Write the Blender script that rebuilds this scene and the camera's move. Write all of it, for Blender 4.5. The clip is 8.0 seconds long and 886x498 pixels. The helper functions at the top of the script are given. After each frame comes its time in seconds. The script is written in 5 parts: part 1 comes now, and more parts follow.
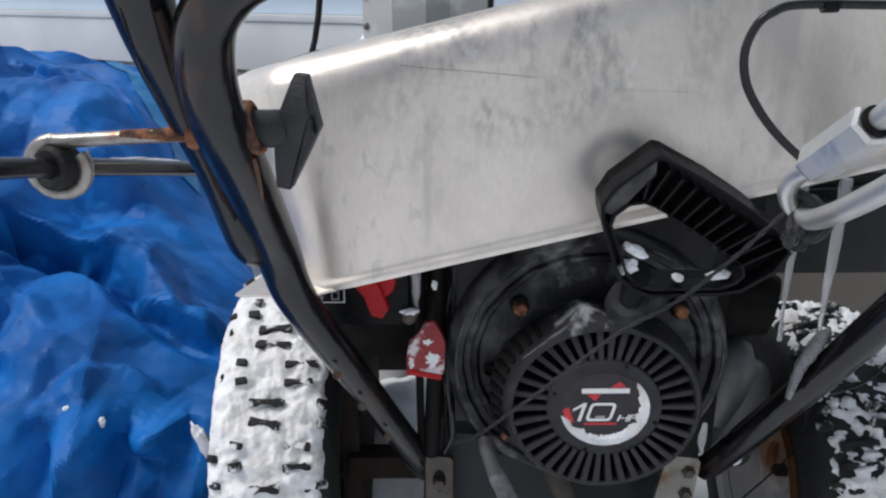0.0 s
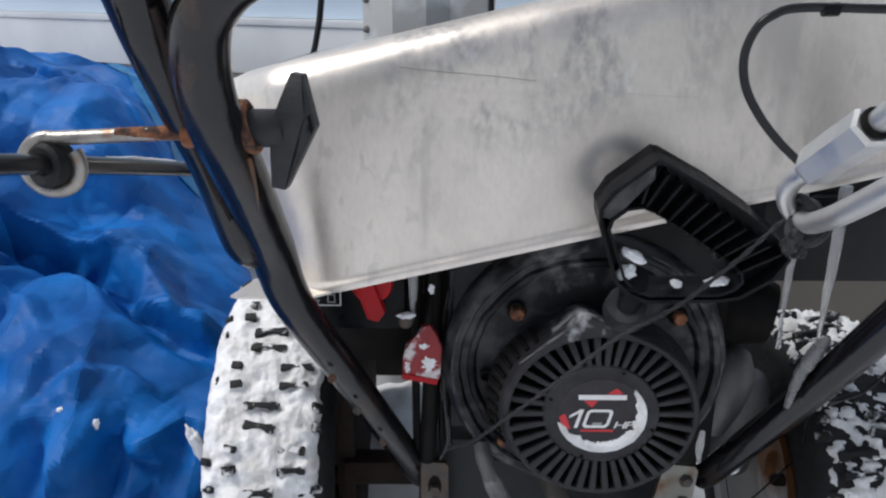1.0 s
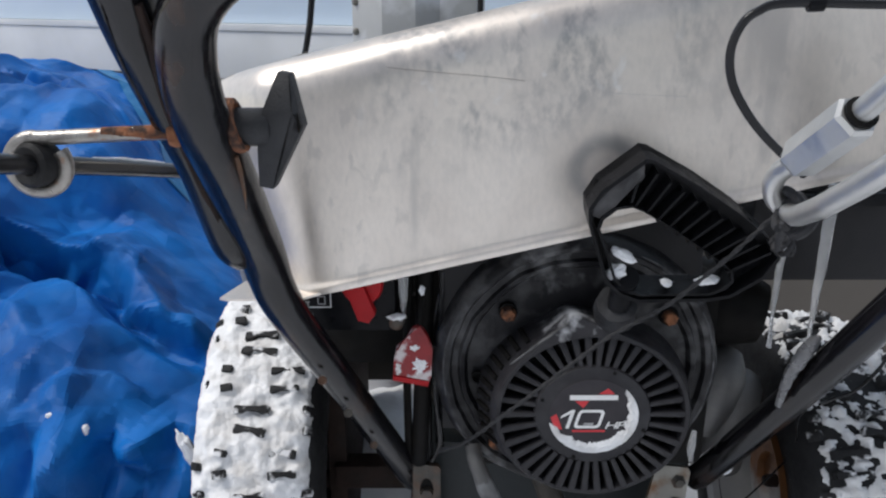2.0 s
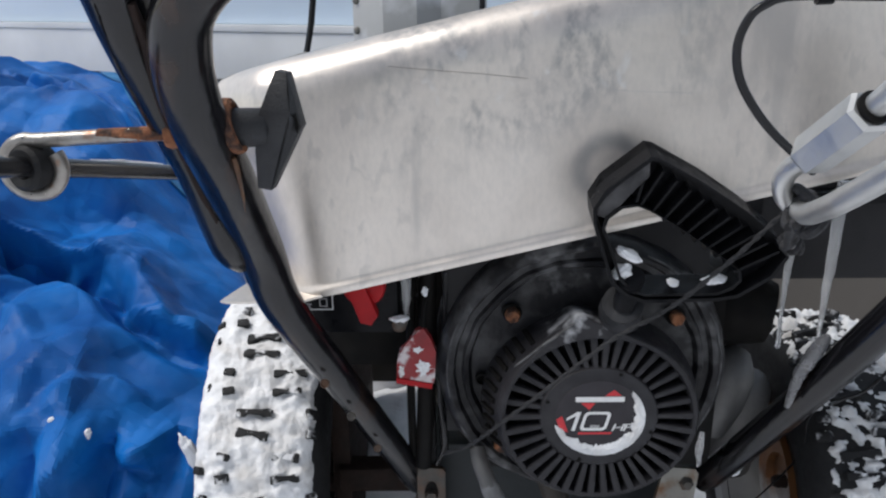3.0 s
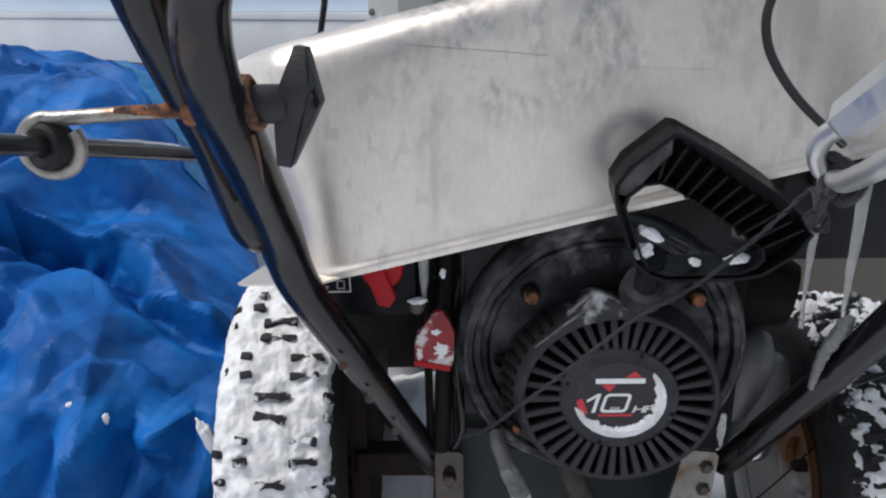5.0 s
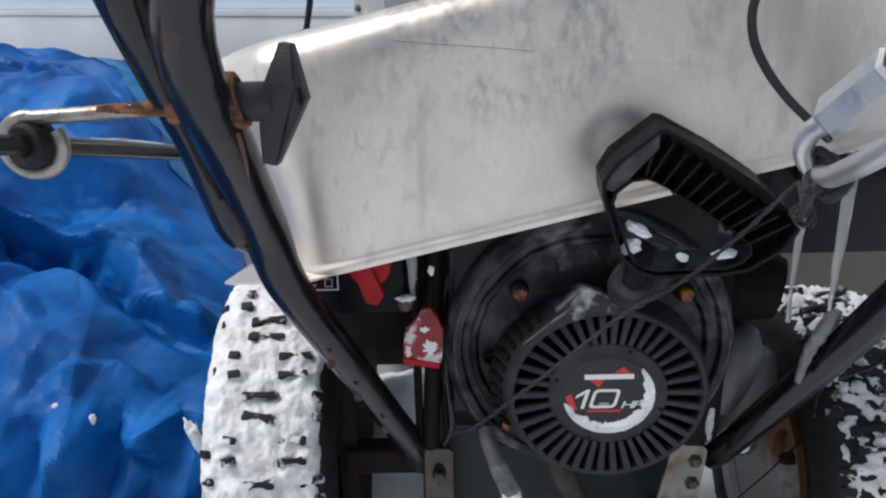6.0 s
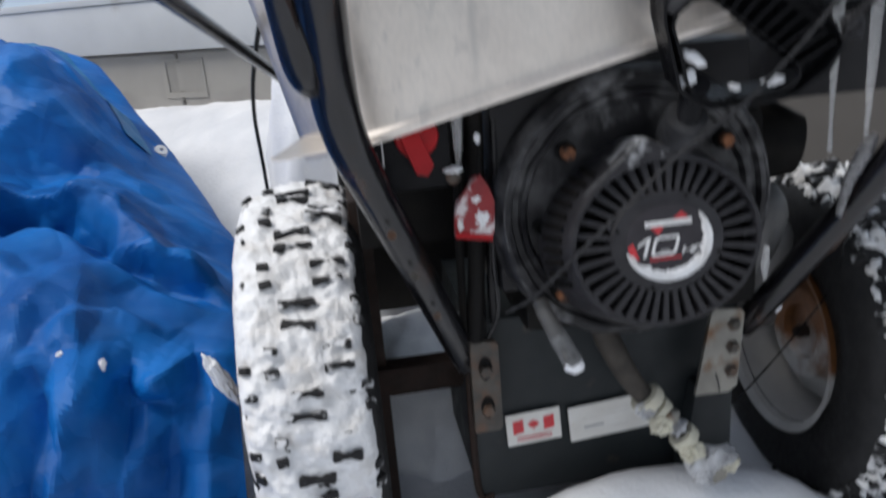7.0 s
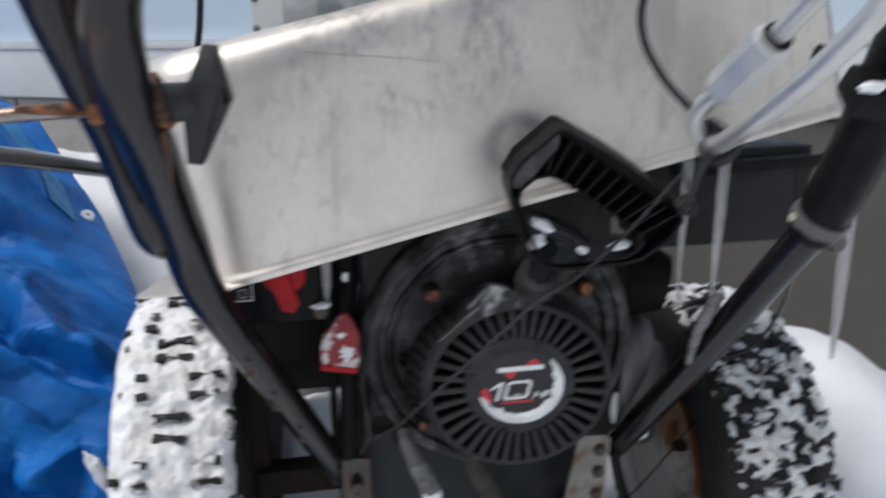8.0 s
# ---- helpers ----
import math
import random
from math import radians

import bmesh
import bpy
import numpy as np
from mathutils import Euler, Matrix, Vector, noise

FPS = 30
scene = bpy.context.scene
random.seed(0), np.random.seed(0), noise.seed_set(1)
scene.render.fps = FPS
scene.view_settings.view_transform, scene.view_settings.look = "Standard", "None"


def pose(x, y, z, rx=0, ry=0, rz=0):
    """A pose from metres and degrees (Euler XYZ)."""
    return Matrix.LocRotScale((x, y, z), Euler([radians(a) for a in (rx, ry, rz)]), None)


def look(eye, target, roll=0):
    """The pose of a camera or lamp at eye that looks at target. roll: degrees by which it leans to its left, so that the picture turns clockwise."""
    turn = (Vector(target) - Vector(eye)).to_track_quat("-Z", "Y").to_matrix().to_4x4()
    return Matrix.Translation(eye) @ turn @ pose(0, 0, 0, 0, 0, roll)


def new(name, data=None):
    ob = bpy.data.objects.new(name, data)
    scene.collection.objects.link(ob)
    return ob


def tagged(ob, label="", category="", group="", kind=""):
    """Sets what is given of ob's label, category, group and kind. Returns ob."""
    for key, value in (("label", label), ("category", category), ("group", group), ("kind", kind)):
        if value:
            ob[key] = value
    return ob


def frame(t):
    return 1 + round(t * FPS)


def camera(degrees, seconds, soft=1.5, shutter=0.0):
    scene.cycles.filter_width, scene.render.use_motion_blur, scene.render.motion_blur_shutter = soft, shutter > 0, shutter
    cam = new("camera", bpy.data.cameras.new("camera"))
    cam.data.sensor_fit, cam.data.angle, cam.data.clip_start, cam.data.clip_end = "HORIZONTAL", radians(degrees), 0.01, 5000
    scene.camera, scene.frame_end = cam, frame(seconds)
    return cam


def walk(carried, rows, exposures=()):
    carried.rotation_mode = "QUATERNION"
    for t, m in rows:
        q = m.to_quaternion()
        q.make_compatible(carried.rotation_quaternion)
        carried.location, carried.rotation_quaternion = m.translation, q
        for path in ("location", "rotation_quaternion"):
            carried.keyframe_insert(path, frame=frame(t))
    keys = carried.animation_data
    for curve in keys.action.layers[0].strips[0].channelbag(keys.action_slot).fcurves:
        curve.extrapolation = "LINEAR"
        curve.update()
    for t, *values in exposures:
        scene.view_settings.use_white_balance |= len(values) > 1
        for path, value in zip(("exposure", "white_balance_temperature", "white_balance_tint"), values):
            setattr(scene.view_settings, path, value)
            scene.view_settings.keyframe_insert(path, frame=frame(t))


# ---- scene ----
cam = camera(59.8, 8.0, soft=2.2, shutter=0.5)
PATH = [
    (0, (0.003, 0.009, 0.761), (-0.001, 1.901, 0.113), -0.4),
    (0.5, (0.004, 0.011, 0.755), (-0.003, 1.903, 0.106), -0.3),
    (1, (0.006, 0.012, 0.757), (0.0, 1.91, 0.126), 0.2),
    (1.5, (0.01, 0.013, 0.759), (0.023, 1.908, 0.12), -0.1),
    (1.7, (0.008, 0.011, 0.756), (0.021, 1.911, 0.129), 0.1),
    (2.8, (0.013, 0.018, 0.749), (0.01, 1.924, 0.143), -0.4),
    (3, (0.011, 0.02, 0.75), (0.008, 1.923, 0.135), -0.5),
    (3.5, (0.016, 0.021, 0.745), (0.013, 1.921, 0.117), -1.1),
    (4, (0.016, 0.023, 0.741), (-0.007, 1.922, 0.113), -1.8),
    (4.5, (0.006, 0.023, 0.743), (-0.021, 1.916, 0.097), -1.0),
    (4.7, (0.004, 0.023, 0.741), (-0.025, 1.918, 0.1), -1.0),
    (5.8, (0.006, 0.024, 0.741), (-0.014, 1.92, 0.104), -1.4),
    (6, (0.005, 0.025, 0.741), (0.004, 1.917, 0.093), -1.2),
    (6.3, (0.003, 0.022, 0.723), (0.006, 1.925, 0.106), -1.6),
    (6.5, (-0.025, 0.037, 0.714), (0.153, 1.955, 0.178), -1.1),
    (6.6, (-0.039, 0.042, 0.706), (0.152, 1.956, 0.16), -1.0),
    (6.7, (-0.058, 0.046, 0.692), (0.151, 1.951, 0.122), -2.3),
    (6.8, (-0.077, 0.04, 0.674), (0.14, 1.941, 0.09), -3.5),
    (6.9, (-0.099, 0.028, 0.663), (0.113, 1.915, 0.035), -4.0),
    (7, (-0.12, 0.012, 0.623), (0.11, 1.9, 0.003), -4.8),
    (7.1, (-0.119, 0.012, 0.612), (0.099, 1.904, 0.002), -5.9),
    (7.2, (-0.116, 0.013, 0.626), (0.115, 1.908, 0.03), -4.2),
    (7.3, (-0.113, 0.014, 0.632), (0.116, 1.917, 0.06), -2.9),
    (7.4, (-0.108, 0.014, 0.641), (0.13, 1.924, 0.098), -2.3),
    (7.5, (-0.108, 0.009, 0.666), (0.125, 1.919, 0.121), -1.2),
    (7.6, (-0.101, 0.012, 0.675), (0.139, 1.923, 0.134), -1.5),
    (7.7, (-0.087, 0.005, 0.681), (0.185, 1.917, 0.161), -2.5),
    (7.8, (-0.068, 0.0, 0.693), (0.221, 1.906, 0.163), -3.0),
    (8, (-0.023, -0.004, 0.721), (0.282, 1.891, 0.161), -1.0),
]
walk(cam, [(t, look(eye, target, roll)) for t, eye, target, roll in PATH])

# ---- light ----
world = bpy.data.worlds.new("overcast_sky")
scene.world = world
world.use_nodes = True
wt = world.node_tree
sky = wt.nodes.new("ShaderNodeTexSky")
sky.sky_type = "NISHITA"
sky.sun_disc = False
sky.sun_elevation = radians(56)
sky.sun_rotation = radians(285)
sky.dust_density = 1.2
cloud = wt.nodes.new("ShaderNodeHueSaturation")
cloud.inputs["Saturation"].default_value = 0.5
wt.links.new(sky.outputs["Color"], cloud.inputs["Color"])
wt.links.new(cloud.outputs["Color"], wt.nodes["Background"].inputs["Color"])
wt.nodes["Background"].inputs["Strength"].default_value = 0.086
sun = new("sun", bpy.data.lights.new("sun", "SUN"))
sun.data.energy, sun.data.angle, sun.data.color = 1.8, radians(30), (1.0, 0.975, 0.94)
sun.matrix_world = look((-3.0, 0.2, 5.0), (0.0, 0.8, 0.3))
scene.view_settings.exposure = 0.42


# ---- materials ----
def mat(name, c1, c2=None, scale=30.0, rough=0.5, metal=0.0, bump=0.15, fine=300.0, c3=None, spots=6.0, cover=0.62, soft=0.08, stretch=(1, 1, 1), rough_var=0.12, vary=0.0):
    """Two tones mixed by noise, fine relief, and an optional third tone in patches."""
    m = bpy.data.materials.new(name)
    m.use_nodes = True
    nt = m.node_tree
    n, l = nt.nodes, nt.links
    bsdf = n["Principled BSDF"]
    co = n.new("ShaderNodeTexCoord")
    mp = n.new("ShaderNodeMapping")
    mp.inputs["Scale"].default_value = stretch
    l.new(co.outputs["Object"], mp.inputs["Vector"])

    def noisy(sc, detail):
        t = n.new("ShaderNodeTexNoise")
        t.inputs["Scale"].default_value = sc
        t.inputs["Detail"].default_value = detail
        l.new(mp.outputs["Vector"], t.inputs["Vector"])
        return t.outputs["Fac"]

    def mixed(fac, a, b):
        x = n.new("ShaderNodeMix")
        x.data_type = "RGBA"
        l.new(fac, x.inputs[0])
        for sock, v in ((x.inputs[6], a), (x.inputs[7], b)):
            if isinstance(v, tuple):
                sock.default_value = (*v, 1)
            else:
                l.new(v, sock)
        return x.outputs[2]

    def ramp(fac, lo, hi):
        r = n.new("ShaderNodeMapRange")
        r.inputs["From Min"].default_value, r.inputs["From Max"].default_value = lo, hi
        l.new(fac, r.inputs["Value"])
        return r.outputs[0]

    big = noisy(scale, 6)
    col = mixed(ramp(big, 0.3, 0.7), c1, c2 or tuple(c * 0.8 for c in c1))
    if c3:
        patch = ramp(noisy(spots, 8), cover - soft, cover + soft)
        col = mixed(patch, col, c3)
    if vary:
        info = n.new("ShaderNodeObjectInfo")
        col = mixed(ramp(info.outputs["Random"], 0, 1.0 / vary), col, c2 or c1)
    l.new(col, bsdf.inputs["Base Color"])
    bsdf.inputs["Metallic"].default_value = metal
    if max(c1) < 0.05 and name != "black_paint":
        bsdf.inputs["Specular IOR Level"].default_value = 0.10 if max(c1) < 0.008 else 0.26
    rr = n.new("ShaderNodeMapRange")
    rr.inputs["From Min"].default_value, rr.inputs["From Max"].default_value = 0.25, 0.75
    rr.inputs["To Min"].default_value, rr.inputs["To Max"].default_value = max(rough - rough_var, 0.03), min(rough + rough_var, 1.0)
    l.new(noisy(scale * 2.3, 4), rr.inputs["Value"])
    l.new(rr.outputs[0], bsdf.inputs["Roughness"])
    if bump:
        bp = n.new("ShaderNodeBump")
        bp.inputs["Strength"].default_value = bump
        bp.inputs["Distance"].default_value = 0.004 if "snow" in name else 0.002
        l.new(noisy(fine, 4), bp.inputs["Height"])
        l.new(bp.outputs["Normal"], bsdf.inputs["Normal"])
    return m


def rust_over(m, c1, c2, low, high):
    """Ragged rust that has eaten a painted part from its upper half down."""
    n, l = m.node_tree.nodes, m.node_tree.links
    b = n["Principled BSDF"]
    old = b.inputs["Base Color"].links[0].from_socket
    co, sep, t, t2 = n.new("ShaderNodeNewGeometry"), n.new("ShaderNodeSeparateXYZ"), n.new("ShaderNodeTexNoise"), n.new("ShaderNodeTexNoise")
    l.new(co.outputs["Position"], sep.inputs[0])
    for k, sc in ((t, 22), (t2, 60)):
        l.new(co.outputs["Position"], k.inputs["Vector"])
        k.inputs["Scale"].default_value, k.inputs["Detail"].default_value = sc, 8
    add = n.new("ShaderNodeMath")
    add.operation, add.inputs[1].default_value = "MULTIPLY_ADD", 0.16
    l.new(t.outputs["Fac"], add.inputs[0])
    l.new(sep.outputs["Z"], add.inputs[2])
    r = n.new("ShaderNodeMapRange")
    r.inputs["From Min"].default_value, r.inputs["From Max"].default_value = low + 0.08, high + 0.08
    l.new(add.outputs[0], r.inputs["Value"])
    tone, x = n.new("ShaderNodeMix"), n.new("ShaderNodeMix")
    tone.data_type = x.data_type = "RGBA"
    tone.inputs[6].default_value, tone.inputs[7].default_value = (*c1, 1), (*c2, 1)
    l.new(t2.outputs["Fac"], tone.inputs[0])
    l.new(r.outputs[0], x.inputs[0])
    l.new(old, x.inputs[6])
    l.new(tone.outputs[2], x.inputs[7])
    l.new(x.outputs[2], b.inputs["Base Color"])


SNOW = mat("snow", (0.88, 0.885, 0.9), (0.8, 0.815, 0.85), 25, 0.75, 0, 0.35, 220)
TYRE_SNOW = mat("packed_tyre_snow", (0.86, 0.865, 0.875), (0.73, 0.735, 0.75), 55, 0.75, 0, 0.4, 260, (0.62, 0.60, 0.58), 34, 0.6, 0.12)
DIRTY_SNOW = mat("trodden_snow", (0.84, 0.85, 0.88), (0.68, 0.7, 0.74), 9, 0.8, 0, 0.6, 120)
RUBBER = mat("rubber", (0.012, 0.012, 0.013), (0.02, 0.02, 0.021), 60, 0.62, 0, 0.3, 400)
BLACK_PAINT = mat("black_paint", (0.005, 0.005, 0.0062), (0.010, 0.0097, 0.0115), 35, 0.16, 0, 0.16, 130, (0.04, 0.022, 0.015), 34, 0.64, 0.06, stretch=(1, 1, 0.3), rough_var=0.12)
BLACK_PLASTIC = mat("black_plastic", (0.0055, 0.0057, 0.0068), (0.011, 0.0113, 0.013), 50, 0.34, 0, 0.15, 500)
ENGINE_PAINT = mat("engine_paint", (0.008, 0.008, 0.0096), (0.017, 0.0166, 0.019), 38, 0.4, 0, 0.4, 200, (0.075, 0.074, 0.076), 42, 0.6, 0.12)
# near-black for dark steel parts and for the shade inside slots and hollows
DARK_CAVITY = mat("steel_and_hollow_shade", (0.006, 0.006, 0.0065), (0.011, 0.01, 0.009), 40, 0.6, 0, 0.2, 300)
GREY_STEEL = mat("weathered_steel", (0.28, 0.27, 0.24), (0.2, 0.19, 0.17), 40, 0.5, 0.5, 0.3, 260, (0.16, 0.09, 0.05), 38, 0.62, 0.08)
BRACKET = mat("dull_bracket_steel", (0.085, 0.077, 0.066), (0.05, 0.046, 0.042), 50, 0.5, 0.4, 0.35, 260, (0.12, 0.065, 0.04), 40, 0.56, 0.1)
RUST_RUN = mat("rust_run", (0.12, 0.055, 0.02), (0.05, 0.024, 0.013), 120, 0.5, 0, 0.2, 400)
RUST = mat("rust", (0.2, 0.07, 0.03), (0.33, 0.14, 0.065), 150, 0.8, 0.1, 0.8, 500, (0.045, 0.022, 0.015), 110, 0.49, 0.08)
BROWN_RUST = mat("brown_rusty_steel", (0.03, 0.017, 0.013), (0.018, 0.012, 0.01), 50, 0.7, 0.1, 0.4, 300)
ZINC = mat("zinc_plate", (0.52, 0.52, 0.51), (0.62, 0.615, 0.6), 45, 0.4, 0.85, 0.12, 300)
ROD_STEEL = mat("worn_steel_rod", (0.4, 0.38, 0.355), (0.26, 0.24, 0.22), 120, 0.35, 0.85, 0.2, 500, (0.3, 0.12, 0.05), 60, 0.7, 0.06)
RED_PLASTIC = mat("red_plastic", (0.42, 0.010, 0.014), (0.3, 0.008, 0.012), 60, 0.4, 0, 0.1, 300)


def frost_near(m, tone, spots, scale=85.0):
    """Frost or dirt brushed on a material round given places, ragged at its edge."""
    n, l = m.node_tree.nodes, m.node_tree.links
    b = n["Principled BSDF"]
    geo, t = n.new("ShaderNodeNewGeometry"), n.new("ShaderNodeTexNoise")
    t.inputs["Scale"].default_value, t.inputs["Detail"].default_value = scale, 10
    l.new(geo.outputs["Position"], t.inputs["Vector"])
    for centre, reach, amount in spots:
        far = n.new("ShaderNodeVectorMath")
        far.operation, far.inputs[1].default_value = "DISTANCE", centre
        l.new(geo.outputs["Position"], far.inputs[0])
        near = n.new("ShaderNodeMapRange")
        near.inputs["From Min"].default_value, near.inputs["From Max"].default_value = reach, 0.0
        near.inputs["To Min"].default_value, near.inputs["To Max"].default_value = -0.25, 0.30
        l.new(far.outputs["Value"], near.inputs["Value"])
        add = n.new("ShaderNodeMath")
        l.new(t.outputs["Fac"], add.inputs[0])
        l.new(near.outputs[0], add.inputs[1])
        edge = n.new("ShaderNodeMapRange")
        edge.inputs["From Min"].default_value, edge.inputs["From Max"].default_value, edge.inputs["To Max"].default_value = 0.5, 0.78, amount
        l.new(add.outputs[0], edge.inputs["Value"])
        x = n.new("ShaderNodeMix")
        x.data_type = "RGBA"
        x.inputs[7].default_value = (*tone, 1)
        l.new(edge.outputs[0], x.inputs[0])
        l.new(b.inputs["Base Color"].links[0].from_socket, x.inputs[6])
        l.new(x.outputs[2], b.inputs["Base Color"])


RED_PLASTIC.node_tree.nodes["Principled BSDF"].inputs["Specular IOR Level"].default_value = 0.2
KEY_RED = mat("worn_red_key", (0.30, 0.008, 0.012), (0.17, 0.006, 0.009), 60, 0.4, 0, 0.3, 260, (0.6, 0.55, 0.55), 70, 0.59, 0.05)
DARK_COVER = mat("green_grey_paint", (0.012, 0.016, 0.018), (0.02, 0.024, 0.0265), 20, 0.45, 0, 0.15, 250, (0.075, 0.055, 0.045), 22, 0.7, 0.06)
TANK = mat("grey_black_plastic", (0.0115, 0.0112, 0.0125), (0.0155, 0.015, 0.017), 20, 0.5, 0, 0.1, 350)
WHITE_LABEL = mat("white_label", (0.72, 0.71, 0.68), (0.62, 0.6, 0.56), 40, 0.5, 0, 0.1, 300, (0.5, 0.36, 0.2), 30, 0.72, 0.06)
WHITE_INK = mat("white_ink", (0.78, 0.78, 0.78), (0.7, 0.7, 0.7), 200, 0.5, 0, 0.05, 300)
GREY_INK = mat("grey_ink", (0.3, 0.3, 0.31), (0.4, 0.4, 0.4), 200, 0.5, 0, 0.05, 300)
RED_INK = mat("red_ink", (0.6, 0.03, 0.04), (0.5, 0.03, 0.04), 200, 0.5, 0, 0.05, 300)
GRILLE = mat("worn_grille_paint", (0.021, 0.0205, 0.0235), (0.037, 0.036, 0.04), 60, 0.45, 0, 0.25, 400)
COVER = mat("worn_cover_paint", (0.019, 0.0185, 0.0215), (0.034, 0.033, 0.037), 60, 0.42, 0, 0.3, 300)
frost_near(COVER, (0.5, 0.51, 0.53), (((0.116, 0.622, 0.506), 0.045, 0.85), ((0.135, 0.615, 0.508), 0.03, 0.7)))
frost_near(ENGINE_PAINT, (0.2, 0.2, 0.205), (((0.036, 0.64, 0.345), 0.03, 0.7), ((0.062, 0.64, 0.33), 0.03, 0.8), ((0.22, 0.64, 0.51), 0.05, 0.45), ((0.25, 0.64, 0.46), 0.05, 0.4), ((0.105, 0.64, 0.535), 0.045, 0.75), ((0.02, 0.64, 0.47), 0.05, 0.35)))
LUG = mat("snow_caked_rubber", (0.012, 0.012, 0.013), (0.02, 0.02, 0.021), 60, 0.62, 0, 0.3, 400)


def cake_with_snow(m):
    """Snow stuck in patches over a dark surface."""
    n, l = m.node_tree.nodes, m.node_tree.links
    b = n["Principled BSDF"]
    geo, t, edge, x = (n.new("ShaderNode" + k) for k in ("NewGeometry", "TexNoise", "MapRange", "Mix"))
    t.inputs["Scale"].default_value, t.inputs["Detail"].default_value = 62, 5
    l.new(geo.outputs["Position"], t.inputs["Vector"])
    edge.inputs["From Min"].default_value, edge.inputs["From Max"].default_value, edge.inputs["To Max"].default_value = 0.55, 0.64, 0.9
    l.new(t.outputs["Fac"], edge.inputs["Value"])
    x.data_type = "RGBA"
    x.inputs[7].default_value = (0.78, 0.785, 0.8, 1)
    l.new(edge.outputs[0], x.inputs[0])
    l.new(b.inputs["Base Color"].links[0].from_socket, x.inputs[6])
    l.new(x.outputs[2], b.inputs["Base Color"])


cake_with_snow(LUG)
DECAL = mat("black_decal", (0.028, 0.026, 0.03), (0.04, 0.036, 0.042), 60, 0.4, 0, 0.05, 300)
TAPE = mat("frosted_tape", (0.62, 0.6, 0.48), (0.5, 0.47, 0.38), 70, 0.6, 0, 0.4, 200)
CORD = mat("black_cord", (0.02, 0.02, 0.022), (0.045, 0.045, 0.048), 400, 0.7, 0, 0.5, 900)
CABLE = mat("black_cable", (0.015, 0.015, 0.016), (0.02, 0.02, 0.022), 60, 0.16, 0, 0.05, 300)
DARK_LINK = mat("dirty_steel", (0.04, 0.036, 0.032), (0.075, 0.065, 0.055), 60, 0.55, 0.3, 0.4, 260)
RIM = mat("rim_paint", (0.62, 0.61, 0.6), (0.5, 0.49, 0.48), 22, 0.5, 0.2, 0.25, 200)
rust_over(RIM, (0.32, 0.13, 0.04), (0.1, 0.042, 0.02), 0.165, 0.205)
MUFFLER = mat("grey_cast_metal", (0.16, 0.155, 0.15), (0.1, 0.1, 0.1), 25, 0.55, 0.4, 0.3, 200)
PIPE_FROST = mat("frosted_pipe", (0.24, 0.245, 0.25), (0.05, 0.05, 0.052), 45, 0.65, 0, 0.5, 250)
KNOB = mat("grey_black_knob", (0.026, 0.027, 0.03), (0.04, 0.041, 0.044), 60, 0.5, 0, 0.3, 600)
FROST = mat("frost", (0.6, 0.61, 0.63), (0.2, 0.2, 0.21), 60, 0.7, 0, 0.5, 250)
# pale grey for frost and for edge highlights laid on as thin rods
HIGHLIGHT_FROST = mat("highlight_frost", (0.03, 0.03, 0.032), (0.16, 0.16, 0.165), 90, 0.7, 0, 0.5, 250)
STUB = mat("dusty_rubber", (0.014, 0.014, 0.0155), (0.045, 0.046, 0.05), 45, 0.6, 0, 0.4, 250)
CHUTE = mat("galvanised_chute", (0.52, 0.525, 0.52), (0.42, 0.425, 0.42), 14, 0.5, 0.15, 0.2, 150, (0.72, 0.73, 0.75), 16, 0.58, 0.06)
SIDING = mat("pale_blue_siding", (0.62, 0.72, 0.82), (0.58, 0.69, 0.8), 3, 0.5, 0, 0.05, 80)
WHITE_TRIM = mat("white_trim", (0.66, 0.675, 0.69), (0.57, 0.585, 0.6), 6, 0.5, 0, 0.1, 90, (0.3, 0.26, 0.22), 5, 0.72, 0.05)
CONCRETE = mat("foundation_concrete", (0.42, 0.4, 0.37), (0.33, 0.32, 0.3), 5, 0.85, 0, 0.4, 60, (0.24, 0.23, 0.22), 4, 0.62, 0.12)
GREIGE_WALL = mat("greige_wall", (0.098, 0.09, 0.083), (0.08, 0.074, 0.069), 3, 0.8, 0, 0.2, 70)


def ice():
    m = bpy.data.materials.new("ice")
    m.use_nodes = True
    nt = m.node_tree
    b = nt.nodes["Principled BSDF"]
    t = nt.nodes.new("ShaderNodeTexNoise")
    t.inputs["Scale"].default_value = 90
    co = nt.nodes.new("ShaderNodeTexCoord")
    nt.links.new(co.outputs["Object"], t.inputs["Vector"])
    bp = nt.nodes.new("ShaderNodeBump")
    bp.inputs["Strength"].default_value, bp.inputs["Distance"].default_value = 0.5, 0.002
    nt.links.new(t.outputs["Fac"], bp.inputs["Height"])
    nt.links.new(bp.outputs["Normal"], b.inputs["Normal"])
    b.inputs["Base Color"].default_value = (0.93, 0.94, 0.95, 1)
    b.inputs["Roughness"].default_value = 0.1
    b.inputs["IOR"].default_value = 1.31
    b.inputs["Transmission Weight"].default_value = 0.8
    return m


ICE = ice()
CLOUDY_ICE = mat("cloudy_ice", (0.30, 0.30, 0.31), (0.2, 0.2, 0.21), 60, 0.3, 0, 0.4, 200)
CLOUDY_ICE.node_tree.nodes["Principled BSDF"].inputs["Transmission Weight"].default_value = 0.45


